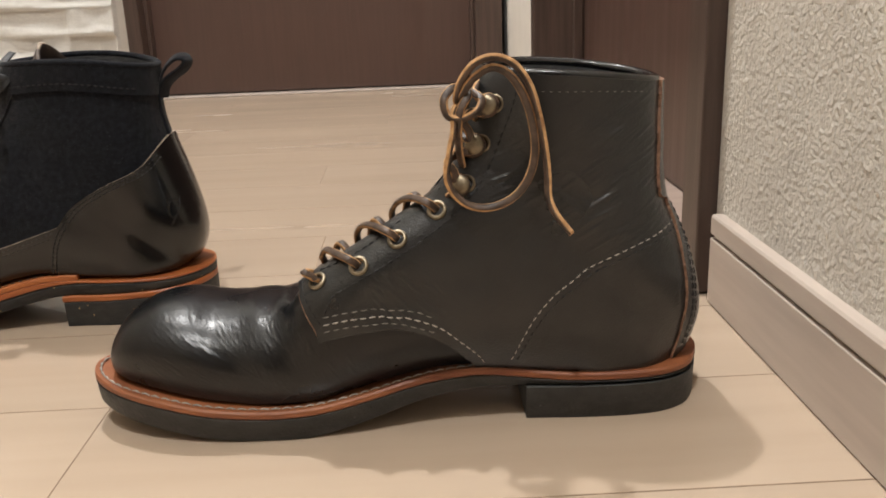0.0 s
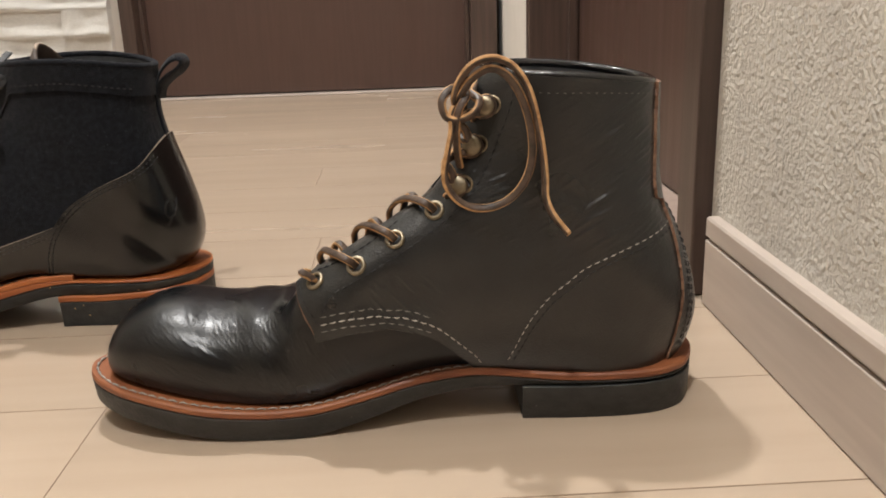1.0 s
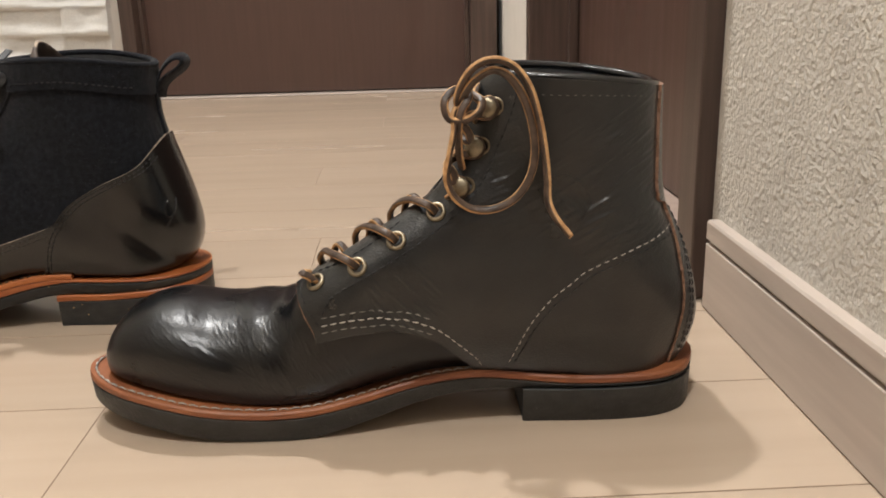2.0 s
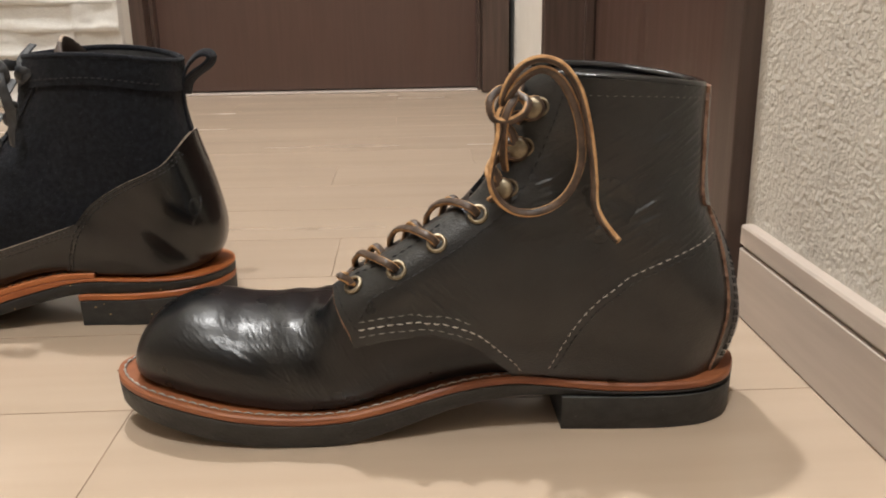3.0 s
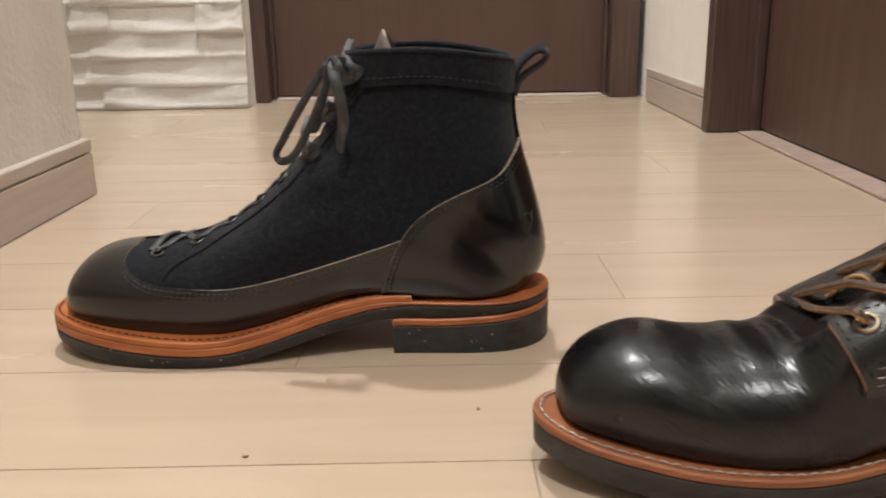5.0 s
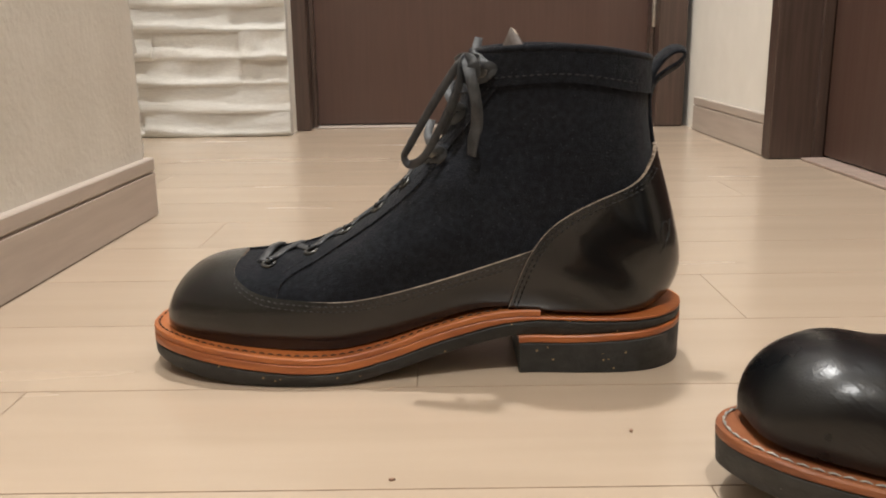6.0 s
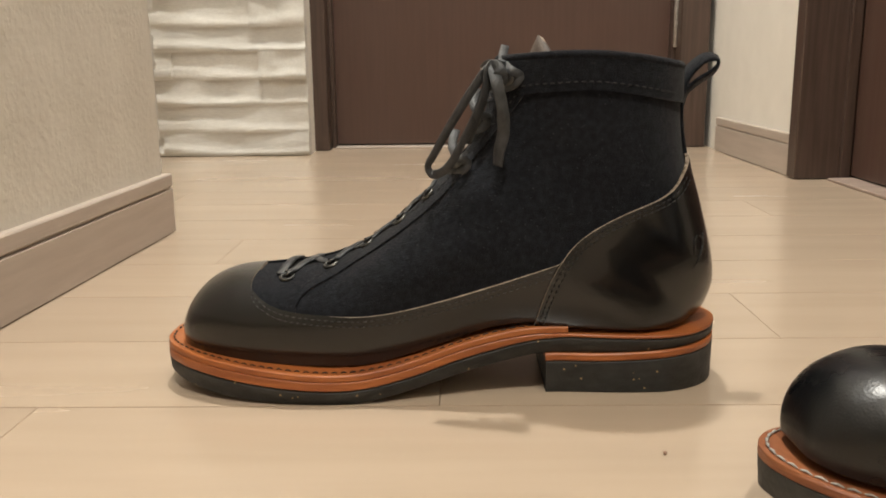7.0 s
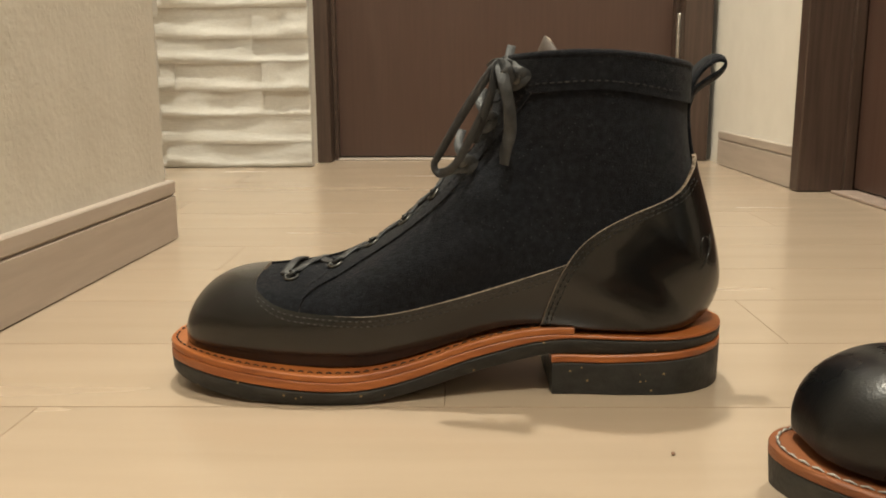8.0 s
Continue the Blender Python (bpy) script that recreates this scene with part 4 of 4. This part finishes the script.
def strand(keys, n=60, side=(0, -1, 0), twist=None, profile=RAWHIDE, bm=None):
    pts = smooth_path(keys, n)
    tw = None if twist is None else np.interp(np.linspace(0, 1, n), np.linspace(0, 1, len(twist)), twist)
    return sweep(pts, profile, side=side, bm=bm, mats=STRAP_MATS, twist=tw)


lace = bmesh.new()
over1 = from_above(up1)
for i, (p, q) in enumerate(eye_spots):
    x, y, z = p
    if i == 0:
        ridge = [over1(x - 0.002, y * 0.78, 0.0045), over1(x - 0.003, y * 0.45, 0.0045), over1(x - 0.003, 0.0, 0.003), over1(x - 0.002, 0.02, 0.002)]
    else:
        ridge = [over1(x - 0.0085, y * 0.72, 0.0062), over1(x - 0.0125, y * 0.40, 0.0100), over1(x - 0.017, 0.0, 0.0085), over1(x - 0.021, 0.02, 0.003)]
    strand([p - q * 0.004, p + q * 0.0012 + Vector((-0.001, 0, 0.001)), p + q * 0.0030 + Vector((-0.0042, 0, 0.0030)), *ridge], 40, side=tuple(q), bm=lace, twist=(0, 0.2, 0.5, 0.3))
    if i:
        strand([over1(x - 0.022, 0.02, 0.001), over1(x - 0.015, 0.004, 0.0016), over1(x - 0.010, -0.005, 0.0070), over1(x - 0.0070, -0.0110, 0.0092), over1(x - 0.0052, -0.0150, 0.0080), over1(x - 0.0046, -0.0160, 0.0020), over1(x - 0.0046, -0.0135, -0.002)], 36, side=(0, -0.5, 1), bm=lace)
for i, (p, q) in enumerate(hook_spots):
    x, y, z = p
    o = q * 0.0026
    strand([(x - 0.0045, -0.010, z - 0.0100), (x - 0.0085, -0.024, z - 0.0070), (x - 0.0075, y + o.y, z - 0.0042), (x - 0.0024, y + o.y, z - 0.0040), (x + 0.0002, y + o.y, z - 0.0004),
            (x - 0.0022, y + o.y, z + 0.0034), (x - 0.0070, y + o.y - 0.001, z + 0.0030), (x - 0.0085, -0.026, z + 0.0062), (x - 0.0030, -0.010, z + 0.0110)], 60, side=(0.2, -1, 0), bm=lace, twist=(0.2, 0.5, 0.7, 0.5, 0.2))
for (p, q), (r, _) in zip(hook_spots, hook_spots[1:]):
    a, b = p + q * 0.004, r + q * 0.004
    strand([a + Vector((-0.0040, 0, 0.0020)), a + Vector((-0.0052, -0.0006, 0.0062)), a + Vector((-0.0078, 0.0004, 0.0102)), b + Vector((-0.0122, 0.0016, -0.0058)),
            b + Vector((-0.0098, -0.0004, -0.0036)), b + Vector((-0.0060, 0, -0.0040)), b + Vector((-0.0030, 0, -0.0034))], 44, side=(0.1, -1, 0.1), bm=lace, twist=(0.2, 0.6, 0.2, 0.5))
part("lace", lace, [LACE_SKIN, LACE_EDGE], BOOT1, "brown rawhide lace with tan cut edges")


def xyz(rows, shift):
    return [((x - shift) / 1000, y / 1000, z / 1000) for x, z, y in rows]


bow = bmesh.new()
strand(xyz([(74, 160, -34), (69, 163, -41), (71, 172, -44), (77, 179.5, -46), (85.5, 182, -47), (94, 178.5, -48), (100.5, 169, -49), (104.2, 156, -50), (106.6, 142, -51), (107.6, 130, -52.5),
            (107.6, 120.5, -55), (110.5, 113.5, -59), (116.4, 106, -64)], S1), 110, bm=bow, twist=(0.3, 0.7, 1.0, 1.15, 1.2, 1.0, 1.3))
strand(xyz([(73, 162, -34), (71, 165, -42), (76, 172.5, -44), (84, 177.3, -45), (91.5, 174.5, -46), (97.5, 166, -46), (101.5, 154, -46.5), (102.8, 140, -46.5), (100.2, 128.5, -46), (93.5, 119.5, -45.5),
            (84, 115, -45), (74.5, 115.5, -45), (67.2, 120.5, -45), (63.2, 129, -45.5), (64.5, 140, -46), (67.0, 151, -45), (67.5, 159, -42), (73, 164, -36)], S1), 130, bm=bow, twist=(0.4, 0.8, 0.5, 0.3, 1.0, 1.3, 1.0))
strand(xyz([(75, 166, -30), (68, 168.5, -38), (63.2, 164, -42), (64.6, 157, -44), (70.5, 155.5, -45), (77.5, 158.5, -44), (80, 163, -40), (76, 166, -33)], S1), 60, bm=bow, twist=(0.2, 0.9, 0.3))
strand(xyz([(72, 170, -30), (74, 166, -41), (70.5, 160, -45), (69, 152, -44), (69.5, 140, -38), (71, 132, -33)], S1), 50, bm=bow, twist=(0.2, 0.6, 0.9))
part("lace_bow", bow, [LACE_SKIN, LACE_EDGE], BOOT1, "loose rawhide bow with long hanging loops")

# ---------------------------------------------------------------- boot two: details
near2 = surface(up2)
opening(rim2, BOOT2, 0.07, 0.95)
part("collar_edge", sweep(rim2, round_profile(0.0022, 10), side=(0, 0, 1), closed=True), SUEDE, BOOT2, "rolled suede collar edge")

for off in (2.2, 4.8):
    seam_row(BOOT2, SLATE_THREAD, spots_along(near2, [(x + 0.3 * off / 1000, z - off / 1000) for x, z in APRON[2:10]], 0.0018), 0.0018, 0.0016, 0.00026, "dark grey double stitching")
    seam_row(BOOT2, DARK_THREAD, spots_along(near2, [(x + off * 0.75 / 1000, z - off * 0.6 / 1000) for x, z in COUNTER2[1:8]], 0.0033), 0.0020, 0.0014, 0.0004, "black double stitching")
seam_row(BOOT2, DARK_THREAD, spots_along(near2, [(x, z + 0.0042) for x, z in COLLAR2[1:6]], 0.0018), 0.0022, 0.0016, 0.00045, "black stitching on suede")
seam_row(BOOT2, DARK_THREAD, spots_along(near2, [(x - 0.0016, z + 0.0024) for x, z in STAY2[2:8]], 0.0014), 0.0022, 0.0016, 0.0004, "black stitching on suede")
part("welt_stitching", welt_stitches(SOLE2, top2, 0.066, 0.0050, 0.0030, 0.0018, 0.0006), DARK_THREAD, BOOT2, "dark welt stitching")

EYES2 = mm([(-327, 60.0), (-304, 65.5), (-284.6, 75.4), (-266.2, 88.6), (-250.6, 103.0)], S2)
HOOKS2 = mm([(-232.0, 119.0), (-220.0, 141.5), (-205.5, 163.8)], S2)
eye2 = None
spots2 = []
for x, z in EYES2:
    p, q = spot(near2, x, z, 0.0016)
    spots2.append((p, q))
    if eye2 is None:
        eye2 = part("eyelet", eyelet_mesh(0.0034, 0.0009), [GUNMETAL, HOLE_SHADE], BOOT2, "gunmetal eyelet")
        eye2.matrix_basis = facing_matrix(p, q)
    else:
        tagged(again(eye2, "eyelet", facing_matrix(p, q), BOOT2), "gunmetal eyelet")
hook2 = None
hooks2 = []
for x, z in HOOKS2:
    p, q = spot(near2, x, z, 0.0016)
    q = (q * 0.7 + Vector((-0.3, -0.6, 0.1))).normalized()
    hooks2.append((p, q))
    if hook2 is None:
        hook2 = part("lace_hook", hook_mesh(0.78), [GUNMETAL, HOLE_SHADE], BOOT2, "worn gunmetal speed hook")
        hook2.matrix_basis = facing_matrix(p, q)
    else:
        tagged(again(hook2, "lace_hook", facing_matrix(p, q), BOOT2), "worn gunmetal speed hook")
FLAT = strap_profile(0.0046, 0.0012)
over2 = from_above(up2)
lace = bmesh.new()
for i, (p, q) in enumerate(spots2):
    x, y, z = p
    strand([p - q * 0.004, p + q * 0.0010, p + q * 0.0018 + Vector((0.001, 0, 0.001)), over2(x + 0.003, y * 0.72, 0.0018), over2(x + 0.007, y * 0.35, 0.0020), over2(x + 0.011, 0.0, 0.0018), over2(x + 0.014, 0.014, 0.001)], 36, side=tuple(q), profile=FLAT, bm=lace)
    if i:
        strand([over2(x - 0.014, 0.014, 0.0008), over2(x - 0.010, 0.002, 0.0010), over2(x - 0.005, y * 0.45, 0.0012), over2(x, y * 0.8, 0.0016), p - q * 0.001], 30, side=(0, -0.4, 1), profile=FLAT, bm=lace)
    else:
        strand([over2(x - 0.004, y * 0.9, 0.0022), over2(x - 0.0015, y * 0.45, 0.0030), over2(x - 0.0005, 0.0, 0.0030), over2(x, 0.02, 0.002)], 24, side=(0, -0.2, 1), profile=FLAT, bm=lace)
for p, q in hooks2:
    x, y, z = p
    strand([(x - 0.012, -0.004, z - 0.012), (x - 0.008, y * 0.8, z - 0.006), (x - 0.002, y - 0.003, z - 0.0035), (x + 0.002, y - 0.003, z + 0.001), (x - 0.003, y - 0.003, z + 0.004), (x - 0.006, y * 0.6, z + 0.009), (x - 0.004, 0.0, z + 0.016)],
           46, side=(0, -1, 0.2), profile=FLAT, bm=lace)
part("lace", lace, [GREY_LACE, GREY_LACE], BOOT2, "flat grey-black lace")
bow = bmesh.new()
strand(xyz([(-214, 168, -26), (-219, 169.5, -33), (-224, 165, -37), (-236, 147, -39), (-247, 128.5, -40), (-250.6, 121.5, -40), (-247.5, 117.6, -40), (-240, 122, -40), (-231, 138, -39), (-224, 154, -37), (-219.5, 168, -34)], S2), 90, side=(0.8, -0.6, 0), profile=FLAT, bm=bow,
       twist=(0.1, 0.4, 0.0, -0.3, 0.3))
strand(xyz([(-212, 169, -26), (-217.5, 169.5, -34), (-216.5, 162, -41), (-213.8, 150, -42), (-213.2, 138, -40), (-215.2, 129, -39.5), (-216, 121.5, -39)], S2), 60, side=(0.3, -1, 0), profile=strap_profile(0.0062, 0.0012), bm=bow, twist=(0, 0.2, -0.2, 0.7, 1.2))
strand(xyz([(-215, 171, -28), (-220.5, 169, -36), (-222, 158, -38), (-226.5, 144, -37), (-231, 132, -33)], S2), 50, side=(0.6, -0.8, 0), profile=FLAT, bm=bow)
strand(xyz([(-222, 168, -24), (-219.5, 170, -33), (-215.5, 168.5, -38), (-214.5, 163, -38), (-218, 161, -36), (-221, 164, -30)], S2), 40, side=(0, -1, 0), profile=strap_profile(0.0065, 0.0014), bm=bow)
part("lace_bow", bow, [GREY_LACE, GREY_LACE], BOOT2, "flat grey lace bow with a hanging loop")

tab = sweep(smooth_path(xyz([(-112.5, 112, 0), (-115.5, 124, 0), (-118.0, 138, 0), (-118.5, 150, 0), (-116.5, 160, 0), (-112, 167.5, 0), (-105.5, 172.6, 0), (-100.0, 172.8, 0), (-98.2, 169.5, 0), (-101.5, 165, 0), (-108.5, 160.5, 0), (-114.5, 155, 0), (-117.2, 147, 0)], S2), 60),
            [(b, a) for a, b in strap_profile(0.012, 0.0018)], side=(0, 1, 0), twist=np.linspace(0.1, 0.4, 60))
part("pull_tab", tab, SUEDE, BOOT2, "black suede heel pull loop")

flap = bmesh.new()
grid = []
for i in range(13):
    u = -1 + i / 6
    col = []
    for j in range(9):
        w = j / 8
        z = 0.140 + (0.0455 - 0.013 * u * u) * w
        x = (-209 - S2) / 1000 + 0.010 * w + 0.007 * u * u + 0.006 * w * w
        col.append(flap.verts.new((x, 0.004 + 0.024 * u, z)))
    grid.append(col)
for i in range(12):
    for j in range(8):
        flap.faces.new((grid[i][j], grid[i + 1][j], grid[i + 1][j + 1], grid[i][j + 1]))
bmesh.ops.recalc_face_normals(flap, faces=flap.faces)
outer = list(flap.faces)
bmesh.ops.solidify(flap, geom=outer, thickness=0.0022)
for f in flap.faces:
    c = f.calc_center_median()
    if abs(f.normal.x) < 0.75 and f.calc_area() < 0.00001:
        f.material_index = 1
part("tongue", flap, [TONGUE_LEATHER, TRIM_EDGE], BOOT2, "black leather tongue tip with a pale edge")

# embossed mark on the heel counter, as a plain oval with a stroke
mark = bmesh.new()
for run in ([(-113.5 + 2.6 * math.cos(a), 77 + 5.5 * math.sin(a)) for a in np.linspace(0, 2 * math.pi, 22)], [(-115.5, 66), (-113, 70), (-110.5, 76), (-110.5, 83)]):
    pts = [spot(near2, (x - S2) / 1000, z / 1000, 0.0031)[0] for x, z in run]
    sweep(pts, round_profile(0.0005, 6), bm=mark)
part("embossed_mark", mark, SMOOTH_LEATHER, BOOT2, "small embossed oval mark")


# ---------------------------------------------------------------- crumbs on the floor
for x, y, turn in ((-0.2539, 0.4795, 20), (-0.144, 0.523, 70)):
    bm = bmesh.new()
    bmesh.ops.create_icosphere(bm, subdivisions=1, radius=0.0011)
    for v in bm.verts:
        v.co = Vector((v.co.x * 1.5, v.co.y * 0.9, (v.co.z + 0.0011) * 0.6)) * (1 + 0.3 * noise.noise(v.co * 900 + Vector((x * 50, 0, 0))))
    crumb = tagged(part("crumb", bm, RAW_EDGE), "tiny brown crumb lying on the floor", "crumb", "crumbs on the floor")
    crumb.matrix_basis = pose(x, y, 0.0001, 0, 0, turn)


# ---------------------------------------------------------------- floor boards, piece by piece
floor = tagged(part("floor", box(-1.75, RIGHT + 0.3, BACK - 0.1, LEAF_Y + 0.2, -0.06, -0.0022), UNDERLAY, None, "", False), "pale maple plank floor with dark joints", "floor", kind="structure")
ROW, LONG = 0.1068, 0.909
FIRST = 0.3660 - 20 * ROW
ENDS = {20: -0.1215, 21: -0.4540, 22: -0.246, 23: -0.0340, 24: -0.300, 25: -0.45, 26: -0.06, 27: 0.11, 19: 0.02, 18: -0.3}
plank_data = None
for k in range(36):
    y0 = FIRST + k * ROW
    if y0 > LEAF_Y + 0.1:
        break
    start = ENDS.get(k, -0.9 + 0.303 * ((k * 7) % 3))
    x = start - 2 * LONG
    while x < RIGHT + 0.1:
        if x + LONG > -1.72:
            if plank_data is None:
                board = box(0, LONG - 0.0002, 0, ROW - 0.0006, -0.004, 0, 0.00025, segs=1)
                for f in board.faces:
                    f.material_index = 0 if f.normal.z > 0.99 else 1
                plank_data = part("plank", board, [WOOD_FLOOR, UNDERLAY], floor, smooth=False)
                plank_data.matrix_basis = pose(x, y0, 0)
            else:
                again(plank_data, "plank", pose(x, y0, 0), floor)
        x += LONG

# ---------------------------------------------------------------- stone cladding, stone by stone
rng = random.Random(5)


def stone_mesh(seed):
    """A split-face stone, 1 x 1 in the wall's plane, rough towards -y, leaning out towards its lower edge."""
    bm = bmesh.new()
    nx, nz = 20, 10
    grid = []
    for i in range(nx + 1):
        col = []
        for j in range(nz + 1):
            u, w = i / nx, j / nz
            ledge = 0.10 + 0.42 * max(0.0, noise.noise(Vector((u * 1.6 + seed * 4.7, seed * 2.1, 0.3))) + 0.25)
            lean = min(0.3 + w / 0.12, 1) if w < ledge else max(0.0, 1 - (w - ledge) / 0.22) ** 1.3
            out = 0.012 + 0.0048 * lean + 0.002 * (1 - w)
            out += 0.006 * noise.noise(Vector((u * 2.4 + seed * 9, w * 1.1, seed * 3))) + 0.0016 * noise.noise(Vector((u * 9, w * 5 + seed * 5, seed)))
            soft = min(u * 22, (1 - u) * 22, 1)
            col.append(bm.verts.new((u, -out * (0.94 + 0.06 * soft), w)))
        grid.append(col)
    for i in range(nx):
        for j in range(nz):
            bm.faces.new((grid[i][j], grid[i + 1][j], grid[i + 1][j + 1], grid[i][j + 1])).smooth = True
    rim = [grid[i][0] for i in range(nx + 1)] + [grid[nx][j] for j in range(1, nz + 1)] + [grid[i][nz] for i in range(nx - 1, -1, -1)] + [grid[0][j] for j in range(nz - 1, 0, -1)]
    rim = [bm.verts.new(v.co) for v in rim]
    back = [bm.verts.new((v.co.x, 0.012, v.co.z)) for v in rim]
    for i in range(len(rim)):
        bm.faces.new((rim[i], back[i], back[(i + 1) % len(rim)], rim[(i + 1) % len(rim)]))
    return bm


STONE_END = -0.5165
stone_wall = setting("wall_stone", box(-1.62, STONE_END, STONE_Y + 0.028, LEAF_Y + 0.05, 0.0, CEILING), PLAIN_WALL, "wall clad in stacked white split-face stones")
kinds = []


def stone(owner, place, turn, w, depth, h):
    if len(kinds) < 14:
        k = part("stone", stone_mesh(len(kinds) + 1), STONE, owner, smooth=False)
        kinds.append(k)
    else:
        k = again(rng.choice(kinds), "stone", Matrix(), owner)
    k.matrix_basis = Matrix.Translation(place) @ Matrix.Rotation(turn, 4, "Z") @ Matrix.Diagonal((w, depth, h, 1))


z = 0.001
for row in range(60):
    h = (0.042, 0.050, 0.047, 0.050, 0.044, 0.056)[row] if row < 6 else rng.choice((0.042, 0.047, 0.050, 0.056))
    if z + h > CEILING:
        break
    x = STONE_END
    w = {0: 0.27, 1: 0.30, 2: 0.086, 3: 0.086, 4: 0.31, 5: 0.10}.get(row) or rng.uniform(0.08, 0.30)
    while x > -1.58:
        stone(stone_wall, (x - w + 0.0005, STONE_Y + 0.026 + rng.uniform(-0.003, 0.003), z), 0.0, w + 0.0012, rng.uniform(0.8, 1.2), h + 0.0008)
        x -= w
        w = rng.uniform(0.16, 0.34)
    z += h

# the same cladding round the end of the left wall, above its baseboard
z = SKIRT + 0.003
while z < CEILING - 0.06:
    h = rng.choice((0.024, 0.034, 0.046))
    stone(wall_left, (LEFT - 0.0010 + rng.uniform(-0.003, 0.0005), LEFT_END + 0.002, z), math.pi, 0.118, rng.uniform(0.4, 1.5), h - 0.001)
    z += h
